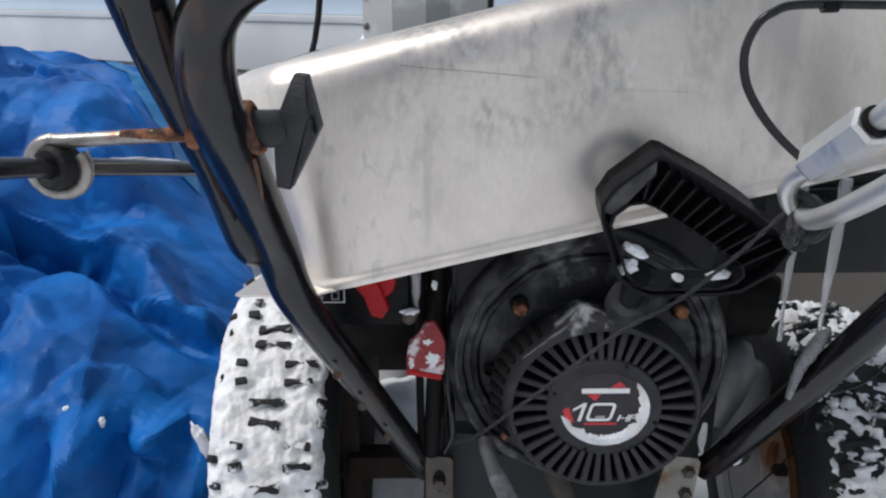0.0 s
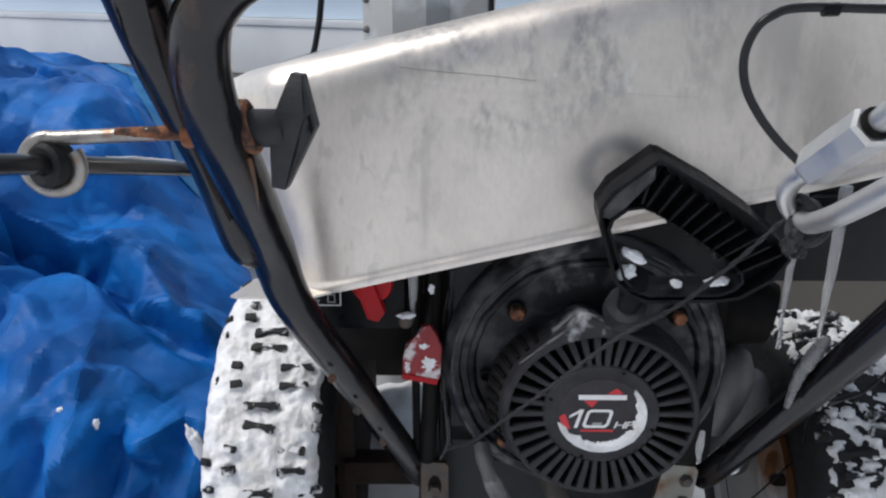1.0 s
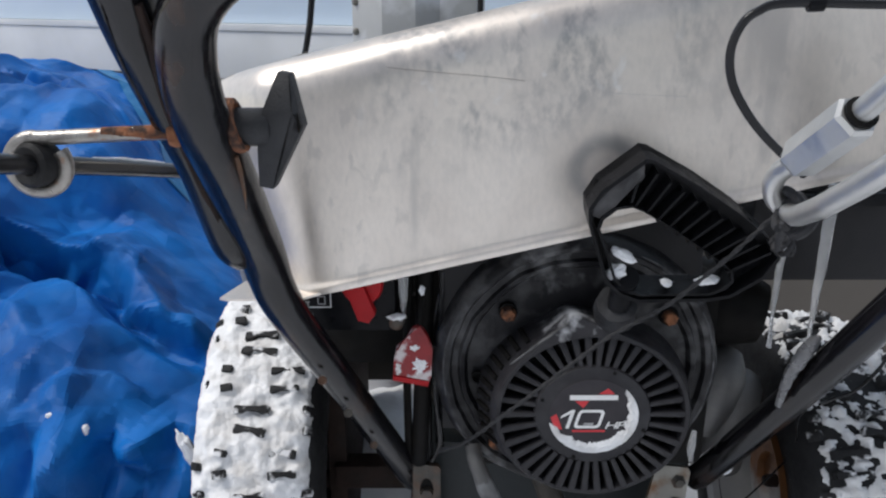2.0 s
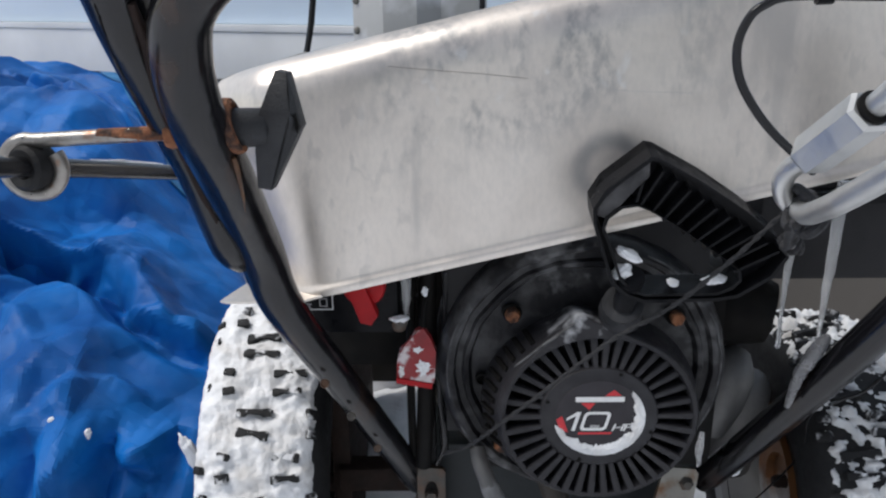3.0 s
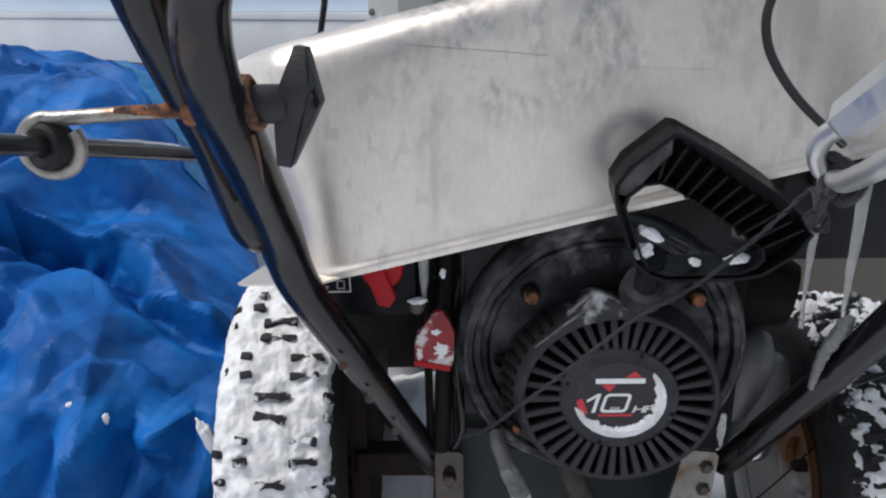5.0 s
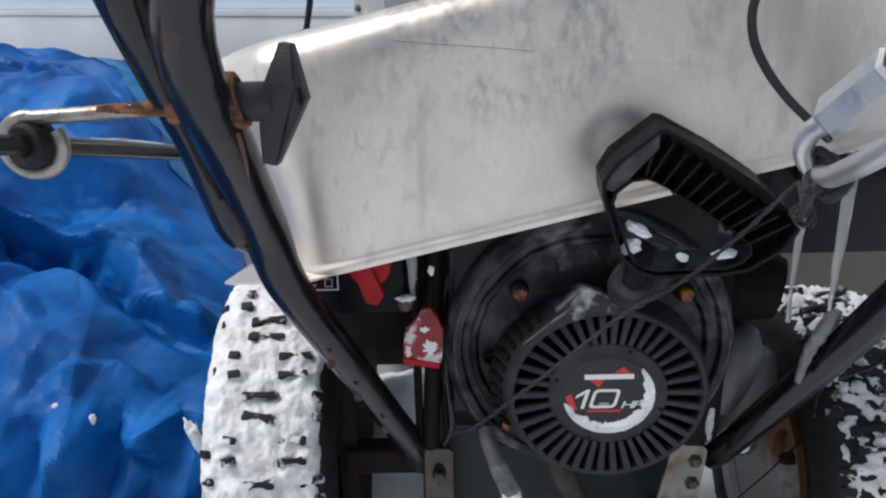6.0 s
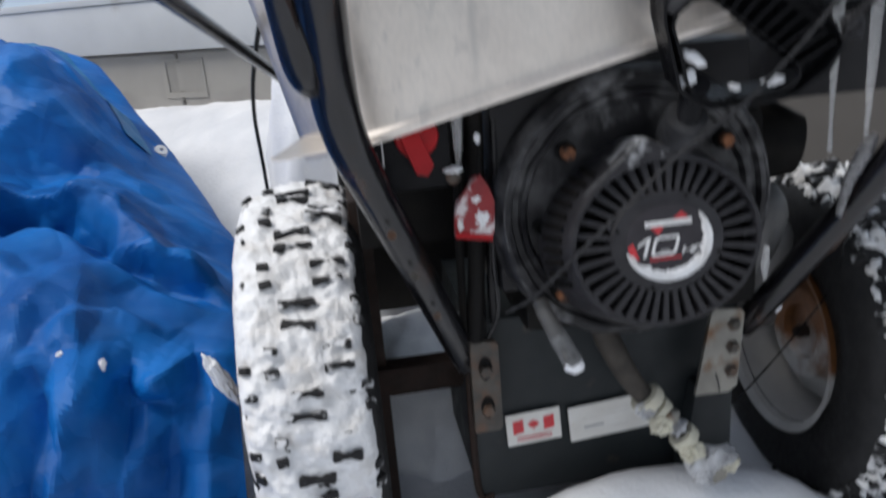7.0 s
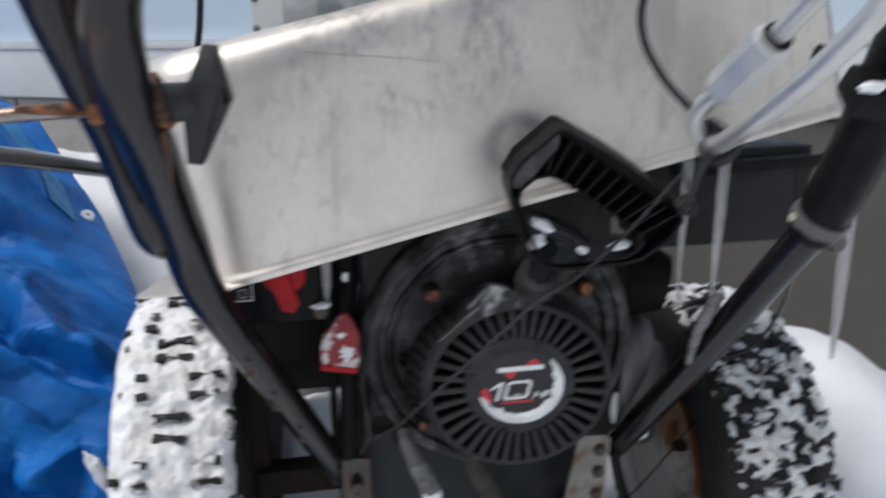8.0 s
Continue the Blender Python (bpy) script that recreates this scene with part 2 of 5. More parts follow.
def aluminium():
    """Bare sheet: brushed grain, pale oxide clouds, dark rubbed smudges in a belt under the top fold."""
    m = bpy.data.materials.new("aluminium_sheet")
    m.use_nodes = True
    nt = m.node_tree
    n, l = nt.nodes, nt.links
    b = n["Principled BSDF"]
    co = n.new("ShaderNodeTexCoord")

    def noisy(scale, detail, stretch=(1, 1, 1), turn=0.0, distort=0.0):
        mp = n.new("ShaderNodeMapping")
        mp.inputs["Scale"].default_value = stretch
        mp.inputs["Rotation"].default_value = (0, turn, 0)
        l.new(co.outputs["Object"], mp.inputs["Vector"])
        t = n.new("ShaderNodeTexNoise")
        t.inputs["Scale"].default_value, t.inputs["Detail"].default_value, t.inputs["Distortion"].default_value = scale, detail, distort
        l.new(mp.outputs["Vector"], t.inputs["Vector"])
        return t.outputs["Fac"]

    def ramp(v, lo, hi, a=0.0, c=1.0):
        r = n.new("ShaderNodeMapRange")
        r.interpolation_type = "SMOOTHSTEP"
        for k, x in (("From Min", lo), ("From Max", hi), ("To Min", a), ("To Max", c)):
            r.inputs[k].default_value = x
        l.new(v, r.inputs["Value"])
        return r.outputs[0]

    def times(a, c):
        x = n.new("ShaderNodeMath")
        x.operation = "MULTIPLY"
        l.new(a, x.inputs[0])
        l.new(c, x.inputs[1])
        return x.outputs[0]

    def mixed(fac, a, c):
        x = n.new("ShaderNodeMix")
        x.data_type = "RGBA"
        l.new(fac, x.inputs[0])
        for sock, v in ((x.inputs[6], a), (x.inputs[7], c)):
            if isinstance(v, tuple):
                sock.default_value = (*v, 1)
            else:
                l.new(v, sock)
        return x.outputs[2]

    # height on the sheet: z less the slope of its lower edge
    sep = n.new("ShaderNodeSeparateXYZ")
    l.new(co.outputs["Object"], sep.inputs[0])
    sl = n.new("ShaderNodeMath")
    sl.operation, sl.inputs[1].default_value = "MULTIPLY_ADD", -0.23
    l.new(sep.outputs["X"], sl.inputs[0])
    l.new(sep.outputs["Z"], sl.inputs[2])
    belt = times(ramp(sl.outputs[0], 0.595, 0.668), ramp(sep.outputs["X"], -0.08, 0.0))
    belt = times(belt, ramp(sep.outputs["X"], 0.30, 0.13))
    cloud = noisy(11, 8, (1, 1, 1), 0.2, 0.4)
    col = mixed(ramp(cloud, 0.35, 0.68), (0.675, 0.62, 0.568), (0.78, 0.722, 0.664))
    rub = times(ramp(noisy(27, 13, (1, 1, 0.6), -0.3, 0.9), 0.42, 0.66), belt)
    col = mixed(times(rub, ramp(noisy(150, 9, (1, 1, 0.6), -0.2), 0.28, 0.7)), col, (0.385, 0.375, 0.37))
    streak = times(ramp(noisy(30, 6, (1, 1, 0.12)), 0.56, 0.72, 0, 0.5), ramp(noisy(7, 3), 0.42, 0.6))
    col = mixed(streak, col, (0.36, 0.355, 0.35))
    grain = ramp(noisy(260, 6, (1, 1, 0.5), -0.2), 0.3, 0.75, 0, 0.22)
    col = mixed(grain, col, (0.5, 0.475, 0.45))
    film = times(ramp(noisy(75, 12, (1, 1, 0.5), 0.25, 0.3), 0.55, 0.66, 0, 0.35), ramp(noisy(5, 3), 0.4, 0.6))
    col = mixed(film, col, (0.46, 0.44, 0.425))
    pale = ramp(noisy(48, 10, (1, 1, 0.7), 0.3, 0.6), 0.6, 0.72, 0, 0.55)
    col = mixed(times(pale, belt), col, (0.78, 0.775, 0.77))
    # dark uneven ring round the dent
    far = n.new("ShaderNodeVectorMath")
    far.operation, far.inputs[1].default_value = "DISTANCE", (0.140, 0.61, 0.624)
    l.new(co.outputs["Object"], far.inputs[0])
    ring = times(ramp(far.outputs["Value"], 0.012, 0.021), ramp(far.outputs["Value"], 0.034, 0.022))
    ring = times(ring, ramp(noisy(22, 5), 0.36, 0.62, 0.1, 0.7))
    col = mixed(ring, col, (0.3, 0.3, 0.305))
    l.new(col, b.inputs["Base Color"])
    b.inputs["Metallic"].default_value = 0.82
    l.new(ramp(noisy(18, 6, (1, 1, 0.5)), 0.3, 0.7, 0.33, 0.5), b.inputs["Roughness"])
    bp = n.new("ShaderNodeBump")
    bp.inputs["Strength"].default_value, bp.inputs["Distance"].default_value = 0.12, 0.002
    l.new(noisy(140, 5, (0.2, 1, 1), 0.2), bp.inputs["Height"])
    l.new(bp.outputs["Normal"], b.inputs["Normal"])
    return m


ALU = aluminium()


def tarp_material():
    m = bpy.data.materials.new("woven_blue_tarp")
    m.use_nodes = True
    nt = m.node_tree
    n, l = nt.nodes, nt.links
    b = n["Principled BSDF"]
    co = n.new("ShaderNodeTexCoord")
    big = n.new("ShaderNodeTexNoise")
    big.inputs["Scale"].default_value, big.inputs["Detail"].default_value = 9, 7
    l.new(co.outputs["Object"], big.inputs["Vector"])
    r = n.new("ShaderNodeValToRGB")
    r.color_ramp.elements[0].position, r.color_ramp.elements[1].position = 0.35, 0.72
    r.color_ramp.elements[0].color, r.color_ramp.elements[1].color = (0.0005, 0.076, 0.30, 1), (0.002, 0.158, 0.53, 1)
    l.new(big.outputs["Fac"], r.inputs["Fac"])
    frost = n.new("ShaderNodeTexNoise")
    frost.inputs["Scale"].default_value, frost.inputs["Detail"].default_value = 14, 10
    l.new(co.outputs["Object"], frost.inputs["Vector"])
    fr = n.new("ShaderNodeMapRange")
    fr.inputs["From Min"].default_value, fr.inputs["From Max"].default_value = 0.50, 0.72
    fr.inputs["To Max"].default_value = 0.10
    l.new(frost.outputs["Fac"], fr.inputs["Value"])
    x = n.new("ShaderNodeMix")
    x.data_type = "RGBA"
    x.inputs[7].default_value = (0.2, 0.38, 0.66, 1)
    l.new(fr.outputs[0], x.inputs[0])
    l.new(r.outputs["Color"], x.inputs[6])
    l.new(x.outputs[2], b.inputs["Base Color"])
    b.inputs["Roughness"].default_value = 0.55
    b.inputs["Specular IOR Level"].default_value = 0.25
    # flat tilted facets at three sizes that meet in sharp creases
    total = None
    for size, turn, depth in ((6, 0.6, 0.8), (15, -0.4, 0.6), (40, 1.1, 0.28)):
        flat, cell, arm, lean, dot, add = (n.new("ShaderNode" + k) for k in ("Mapping", "TexVoronoi", "VectorMath", "VectorMath", "VectorMath", "Math"))
        flat.inputs["Rotation"].default_value, flat.inputs["Scale"].default_value = (0.3, 0.2, turn), (0.75, 1.3, 1.0)
        cell.inputs["Scale"].default_value = size
        arm.operation, lean.operation, dot.operation = "SUBTRACT", "SUBTRACT", "DOT_PRODUCT"
        lean.inputs[1].default_value = (0.5, 0.5, 0.5)
        add.operation, add.inputs[1].default_value, add.inputs[2].default_value = "MULTIPLY_ADD", depth, 0.0
        l.new(co.outputs["Object"], flat.inputs["Vector"])
        l.new(flat.outputs[0], cell.inputs["Vector"])
        l.new(flat.outputs[0], arm.inputs[0])
        l.new(cell.outputs["Position"], arm.inputs[1])
        l.new(cell.outputs["Color"], lean.inputs[0])
        l.new(arm.outputs[0], dot.inputs[0])
        l.new(lean.outputs[0], dot.inputs[1])
        l.new(dot.outputs["Value"], add.inputs[0])
        if total:
            l.new(total, add.inputs[2])
        total = add.outputs[0]
    bp = n.new("ShaderNodeBump")
    bp.inputs["Strength"].default_value, bp.inputs["Distance"].default_value = 0.7, 0.8
    l.new(total, bp.inputs["Height"])
    l.new(bp.outputs["Normal"], b.inputs["Normal"])
    return m


TARP = tarp_material()
TARP_HEM = mat("teal_tarp_hem", (0.002, 0.155, 0.36), (0.002, 0.125, 0.33), 20, 0.45, 0, 0.3, 200)


# ---- building helpers ----
def finish(bm, name, material, smooth=True, angle=40):
    me = bpy.data.meshes.new(name)
    bmesh.ops.recalc_face_normals(bm, faces=bm.faces[:])
    bm.to_mesh(me)
    bm.free()
    me.materials.append(material)
    if smooth:
        me.shade_smooth()
        me.set_sharp_from_angle(angle=radians(angle))
    return me


def thing(name, base, label, category, group=""):
    e = new(name)
    e.empty_display_size = 0.05
    e.location = base
    return tagged(e, label, category, group)


def attach(ob, parent):
    chain = Matrix()
    p = parent
    while p:
        chain = (p.matrix_parent_inverse @ p.matrix_basis if p.parent else p.matrix_basis) @ chain
        p = p.parent
    ob.parent = parent
    ob.matrix_parent_inverse = chain.inverted()
    return ob


def part(name, bm, material, parent, label="", smooth=True, angle=40):
    ob = new(name, finish(bm, name, material, smooth, angle))
    attach(ob, parent)
    return tagged(ob, label) if label else ob


def solo(name, bm, material, label, category, group="", kind="", smooth=True, angle=40):
    """A thing of one mesh."""
    return tagged(new(name, finish(bm, name, material, smooth, angle)), label, category, group, kind)


def curve_points(pts, steps=6):
    """Catmull-Rom through the points."""
    p = [Vector(q) for q in pts]
    p = [p[0] * 2 - p[1]] + p + [p[-1] * 2 - p[-2]]
    out = []
    for i in range(1, len(p) - 2):
        a, b, c, d = p[i - 1], p[i], p[i + 1], p[i + 2]
        for k in range(steps):
            t = k / steps
            out.append(0.5 * (2 * b + (c - a) * t + (2 * a - 5 * b + 4 * c - d) * t * t + (3 * b - a - 3 * c + d) * t ** 3))
    out.append(p[-2].copy())
    return out


def tube(bm, pts, radius, seg=12, flat=1.0, wobble=0.0):
    """A round bar along points; radius is one number or one for each point; flat squeezes it sideways."""
    pts = [Vector(q) for q in pts]
    n = len(pts)
    radii = radius if isinstance(radius, (list, tuple)) else [radius] * n
    rings = []
    side = None
    for i, q in enumerate(pts):
        d = (pts[min(i + 1, n - 1)] - pts[max(i - 1, 0)]).normalized()
        if side is None:
            side = d.cross(Vector((0, 0, 1)) if abs(d.z) < 0.95 else Vector((0, 1, 0))).normalized()
        side = (side - d * side.dot(d)).normalized()
        up = d.cross(side)
        ring = []
        for k in range(seg):
            a = 2 * math.pi * k / seg
            r = radii[i] * (1 + wobble * noise.noise(q * 60 + Vector((k, 0, 0))))
            ring.append(bm.verts.new(q + side * (math.cos(a) * r) + up * (math.sin(a) * r * flat)))
        rings.append(ring)
    for a, b in zip(rings, rings[1:]):
        for k in range(seg):
            bm.faces.new((a[k], a[(k + 1) % seg], b[(k + 1) % seg], b[k]))
    bm.faces.new(rings[0][::-1])
    bm.faces.new(rings[-1])
    return bm


def spread(values, n):
    """Values resampled to n points."""
    return [float(v) for v in np.interp(np.linspace(0, 1, n), np.linspace(0, 1, len(values)), values)]


def rod(pts, radius, steps=6, seg=12, flat=1.0, wobble=0.0):
    c = curve_points(pts, steps)
    return tube(bmesh.new(), c, spread(radius, len(c)) if isinstance(radius, (list, tuple)) else radius, seg, flat, wobble)


def box(bm, m, size, bevel=0.0, segs=2):
    r = bmesh.ops.create_cube(bm, size=1.0, matrix=m @ Matrix.Diagonal((*size, 1)))
    if bevel:
        es = list({e for v in r["verts"] for e in v.link_edges})
        bmesh.ops.bevel(bm, geom=es, offset=bevel, segments=segs, profile=0.6, affect="EDGES")
    return bm


def lathe(bm, m, profile, seg=48):
    """Profile of (radius, height) turned round the local z axis of m."""
    rings = []
    for r, h in profile:
        if r < 1e-6:
            rings.append([bm.verts.new(m @ Vector((0, 0, h)))])
        else:
            rings.append([bm.verts.new(m @ Vector((r * math.cos(2 * math.pi * k / seg), r * math.sin(2 * math.pi * k / seg), h))) for k in range(seg)])
    for a, b in zip(rings, rings[1:]):
        for k in range(seg):
            j = (k + 1) % seg
            if len(a) == 1 and len(b) > 1:
                bm.faces.new((a[0], b[k], b[j]))
            elif len(b) == 1 and len(a) > 1:
                bm.faces.new((a[k], b[0], a[j]))
            elif len(a) > 1:
                bm.faces.new((a[k], a[j], b[j], b[k]))
    return bm


def prism(bm, m, poly, depth, bevel=0.0):
    """A flat outline in local x, y pushed back along local -z."""
    top = [bm.verts.new(m @ Vector((x, y, 0))) for x, y in poly]
    low = [bm.verts.new(m @ Vector((x, y, -depth))) for x, y in poly]
    n = len(poly)
    f = bm.faces.new(top)
    bm.faces.new(low[::-1])
    for k in range(n):
        bm.faces.new((top[k], low[k], low[(k + 1) % n], top[(k + 1) % n]))
    if bevel:
        bmesh.ops.bevel(bm, geom=list(f.edges), offset=bevel, segments=2, profile=0.6, affect="EDGES")
    return bm


def ringed(bm, m, outer, inner, depth):
    """A flat frame between two outlines with equally many corners, pushed back along local -z."""
    vs = [[bm.verts.new(m @ Vector((x, y, z))) for x, y in poly] for z in (0, -depth) for poly in (outer, inner)]
    n = len(outer)
    for k in range(n):
        j = (k + 1) % n
        bm.faces.new((vs[0][k], vs[0][j], vs[1][j], vs[1][k]))
        bm.faces.new((vs[2][k], vs[3][k], vs[3][j], vs[2][j]))
        bm.faces.new((vs[0][k], vs[2][k], vs[2][j], vs[0][j]))
        bm.faces.new((vs[1][k], vs[1][j], vs[3][j], vs[3][k]))
    return bm


def lump(bm, centre, size, rough=0.35, freq=2.0, sub=3, seed=0.0):
    """An uneven lump."""
    r = bmesh.ops.create_icosphere(bm, subdivisions=sub, radius=1.0)
    for v in r["verts"]:
        d = v.co.normalized()
        k = 1 + rough * noise.fractal(d * freq + Vector((seed, seed * 2, 0)), 1.0, 2.0, 3)
        v.co = Vector(centre) + Vector((d.x * size[0], d.y * size[1], d.z * size[2])) * k
    return bm


def facing(x, y, z, turn=0.0, lean=0.0):
    """A frame whose local x runs right, y up and z toward the operator."""
    return pose(x, y, z, 90 + lean, 0, 0) @ pose(0, 0, 0, 0, 0, turn)


def words(text, m, size, material, parent, shear=0.0, name="lettering", thin=0.0):
    c = bpy.data.curves.new(name, "FONT")
    c.body, c.size, c.shear, c.align_x, c.align_y, c.extrude, c.space_character = text, size, shear, "CENTER", "CENTER", 0.0002, 0.8
    c.offset = -thin
    tmp = bpy.data.objects.new(name, c)
    me = bpy.data.meshes.new_from_object(tmp)
    me.transform(m)
    me.materials.clear()
    me.materials.append(material)
    bpy.data.objects.remove(tmp)
    return attach(new(name, me), parent)


# ---- setting: snow, house wall, board ----
WALL_Y, WALL_SLOPE = 1.85, 0.62


def wall_gap(x, y):
    return (WALL_Y - WALL_SLOPE * x - y) / math.hypot(1, WALL_SLOPE)


def snow_height(x, y):
    d = wall_gap(x, y)
    left = 1 / (1 + math.exp((x - 0.15) * 9))
    h = (0.35 * left + 0.06) * math.exp(-(max(d, 0) / 0.5) ** 2)
    h += 0.2 * math.exp(-((x - 0.72) / 0.2) ** 2 - ((y - 1.02) / 0.3) ** 2)
    h += 0.12 * math.exp(-((x - 0.17) / 0.2) ** 4 - ((y - 0.675) / 0.075) ** 2)
    near = math.exp(-((x - 0.1) / 1.2) ** 2 - ((y - 0.8) / 1.2) ** 2)
    h += near * (0.012 * noise.fractal(Vector((x * 6, y * 6, 0)), 1.0, 2.0, 4) + 0.01 * noise.noise(Vector((x * 2, y * 2, 3))))
    h += 0.03 * noise.noise(Vector((x * 0.6, y * 0.6, 7))) * (1 - near)
    h += 0.018 * noise.fractal(Vector((x * 5, y * 5, 9)), 1.0, 2.0, 3) * math.exp(-(max(d, 0) / 0.7) ** 2)
    return h


def snow_ground():
    def steps(a, b, fine, c):
        inner = [c + (k / fine) * (b - a) / 2 for k in range(-fine, fine + 1)]
        far = [c + (b - a) / 2 * 1.22 ** k for k in range(1, 19)]
        return [2 * c - v for v in far[::-1]] + inner + far
    xs, ys = steps(-1.7, 1.7, 70, 0.05), steps(-1.6, 1.6, 70, 0.9)
    bm = bmesh.new()
    grid = [[bm.verts.new((x, y, snow_height(x, y))) for x in xs] for y in ys]
    for r0, r1 in zip(grid, grid[1:]):
        for k in range(len(xs) - 1):
            bm.faces.new((r0[k], r0[k + 1], r1[k + 1], r1[k]))
    solo("ground", bm, DIRTY_SNOW, "white uneven trodden snow covering the ground", "snow", kind="structure", angle=180)


snow_ground()

WALL = pose(0, WALL_Y, 0, 0, 0, -math.degrees(math.atan(WALL_SLOPE)))


def house_wall():
    def slab(name, x0, x1, y0, y1, z0, z1, material, label, bevel=0.004):
        bm = box(bmesh.new(), WALL @ Matrix.Translation(((x0 + x1) / 2, (y0 + y1) / 2, (z0 + z1) / 2)), (x1 - x0, y1 - y0, z1 - z0), bevel)
        return solo(name, bm, material, label, "wall", kind="structure")
    base = slab("wall_foundation", -7, 5, 0.0, 0.25, -0.2, 0.545, CONCRETE, "grey weathered concrete foundation wall of a house")
    slab("trim_skirt", -7, 5, -0.03, 0.2, 0.547, 0.674, WHITE_TRIM, "stained white painted skirting board along the wall")
    slab("trim_drip", -7, 5, -0.034, 0.2, 0.6745, 0.692, WHITE_TRIM, "white drip edge above the skirting board", 0.002)
    wall = slab("wall_siding", -7, 5, 0.0, 0.2, 0.6925, 3.2, SIDING, "pale blue painted smooth house siding")
    for k in range(9):
        bm = box(bmesh.new(), WALL @ Matrix.Translation((-1.0, -0.006, 0.86 + k * 0.26)), (12, 0.012, 0.012), 0.003)
        part("siding_lap", bm, SIDING, wall)
    # darker brown-grey slab over the right part of the foundation
    slab("wall_render", 0.35, 5, -0.02, 0.2, -0.2, 0.54, GREIGE_WALL, "darker brown-grey right part of the wall base")
    # raised concrete block faces and a vent
    bm0 = box(bmesh.new(), Matrix(), (0.392, 0.012, 0.192), 0.004, 1)
    me = finish(bm0, "block", CONCRETE)
    for row in range(3):
        for k in range(-8, 3):
            x = k * 0.4 + (row % 2) * 0.2
            ob = new("block", me)
            ob.matrix_basis = WALL @ Matrix.Translation((x, -0.003, 0.045 + row * 0.2))
            attach(ob, base)
    vent = thing("foundation_vent", WALL @ Vector((-0.55, 0, 0.4)), "grey foundation vent surround with a closed panel", "vent")
    bm = ringed(bmesh.new(), WALL @ pose(-0.585, -0.012, 0.475, 90, 0, 0), [(-0.07, -0.05), (0.07, -0.05), (0.07, 0.05), (-0.07, 0.05)], [(-0.055, -0.036), (0.06, -0.036), (0.06, 0.044), (-0.055, 0.044)], 0.01)
    part("frame", bm, CONCRETE, vent, smooth=False)
    part("backing", box(bmesh.new(), WALL @ pose(-0.5825, -0.005, 0.479), (0.114, 0.008, 0.078), 0.002), CONCRETE, vent)


house_wall()


def snow_pile():
    bm = lump(bmesh.new(), (-0.082, 1.36, 0.2), (0.175, 0.17, 0.485), 0.10, 2.4, 5, 3.0)
    for v in bm.verts:
        v.co += (v.co - Vector((-0.082, 1.36, 0.2))).normalized() * 0.006 * noise.fractal(v.co * 13, 1.0, 2.0, 3)
    solo("snow_drift", bm, SNOW, "tall pile of white snow behind the machine", "snow", angle=180)
    s = thing("stake", (-0.24, 1.19, snow_height(-0.24, 1.19)), "thin black stake standing beside a snow pile", "stake")
    part("shaft", rod([(-0.236, 1.19, 0.02), (-0.238, 1.19, 0.36), (-0.24, 1.19, 0.49), (-0.222, 1.19, 0.58), (-0.18, 1.19, 0.72), (-0.16, 1.19, 0.95)], [0.0028, 0.0028, 0.003, 0.0038, 0.0048, 0.005], 5, 8), CABLE, s)


snow_pile()


# ---- blue tarp over a heap ----
TARP_Y = [0.50, 0.62, 0.70, 0.76, 0.82, 0.95, 1.10, 1.25, 1.45, 1.58, 1.70, 1.82, 2.05, 2.25]
TARP_Z = [0.01, 0.02, 0.06, 0.18, 0.275, 0.290, 0.330, 0.350, 0.418, 0.485, 0.570, 0.600, 0.55, 0.46]
TARP_X = [-0.27, -0.268, -0.265, -0.263, -0.264, -0.270, -0.278, -0.332, -0.420, -0.503, -0.585, -0.68, -0.95, -1.15]
TARP_RUN = np.concatenate(([0], np.cumsum(np.hypot(np.diff(TARP_Y), np.diff(TARP_Z))))) / 2.0


def facets(u, v, seed):
    """Flat facets that meet in creases: random heights on a jagged triangle net."""
    i, j = math.floor(u), math.floor(v)
    a, b = u - i, v - j
    h = [[noise.cell(Vector((i + x + 0.5, j + y + 0.5, seed + 0.5))) for y in (0, 1)] for x in (0, 1)]
    if noise.cell(Vector((i + 0.5, j + 0.5, seed + 9.5))) > 0:
        return h[0][0] + (h[1][0] - h[0][0]) * a + (h[1][1] - h[1][0]) * b if a > b else h[0][0] + (h[0][1] - h[0][0]) * b + (h[1][1] - h[0][1]) * a
    if a + b < 1:
        return h[0][0] + (h[1][0] - h[0][0]) * a + (h[0][1] - h[0][0]) * b
    return h[1][1] + (h[0][1] - h[1][1]) * (1 - a) + (h[1][0] - h[1][1]) * (1 - b)


# folds of the tarp in plan: line, height of its front face at both ends, width of that face, length of its back slope
FOLDS = [
    ([(-1.3, 1.32), (-0.80, 1.17), (-0.66, 1.115), (-0.55, 1.075), (-0.45, 1.03), (-0.36, 0.985), (-0.31, 0.965)], 0.125, 0.06, 0.07, 0.27),
    ([(-0.78, 1.30), (-0.60, 1.255), (-0.47, 1.20), (-0.36, 1.13), (-0.30, 1.06)], 0.02, 0.045, 0.03, 0.13),
    ([(-1.1, 1.62), (-0.85, 1.53), (-0.66, 1.44), (-0.50, 1.35)], 0.040, 0.018, 0.03, 0.16),
    ([(-0.9, 0.965), (-0.66, 0.915), (-0.52, 0.875), (-0.45, 0.85)], 0.010, 0.024, 0.014, 0.07),
    ([(-0.448, 1.005), (-0.373, 0.965), (-0.302, 0.948)], 0.018, 0.022, 0.02, 0.06),
    ([(-1.4, 1.86), (-1.05, 1.80), (-0.83, 1.72)], 0.035, 0.014, 0.03, 0.16),
]
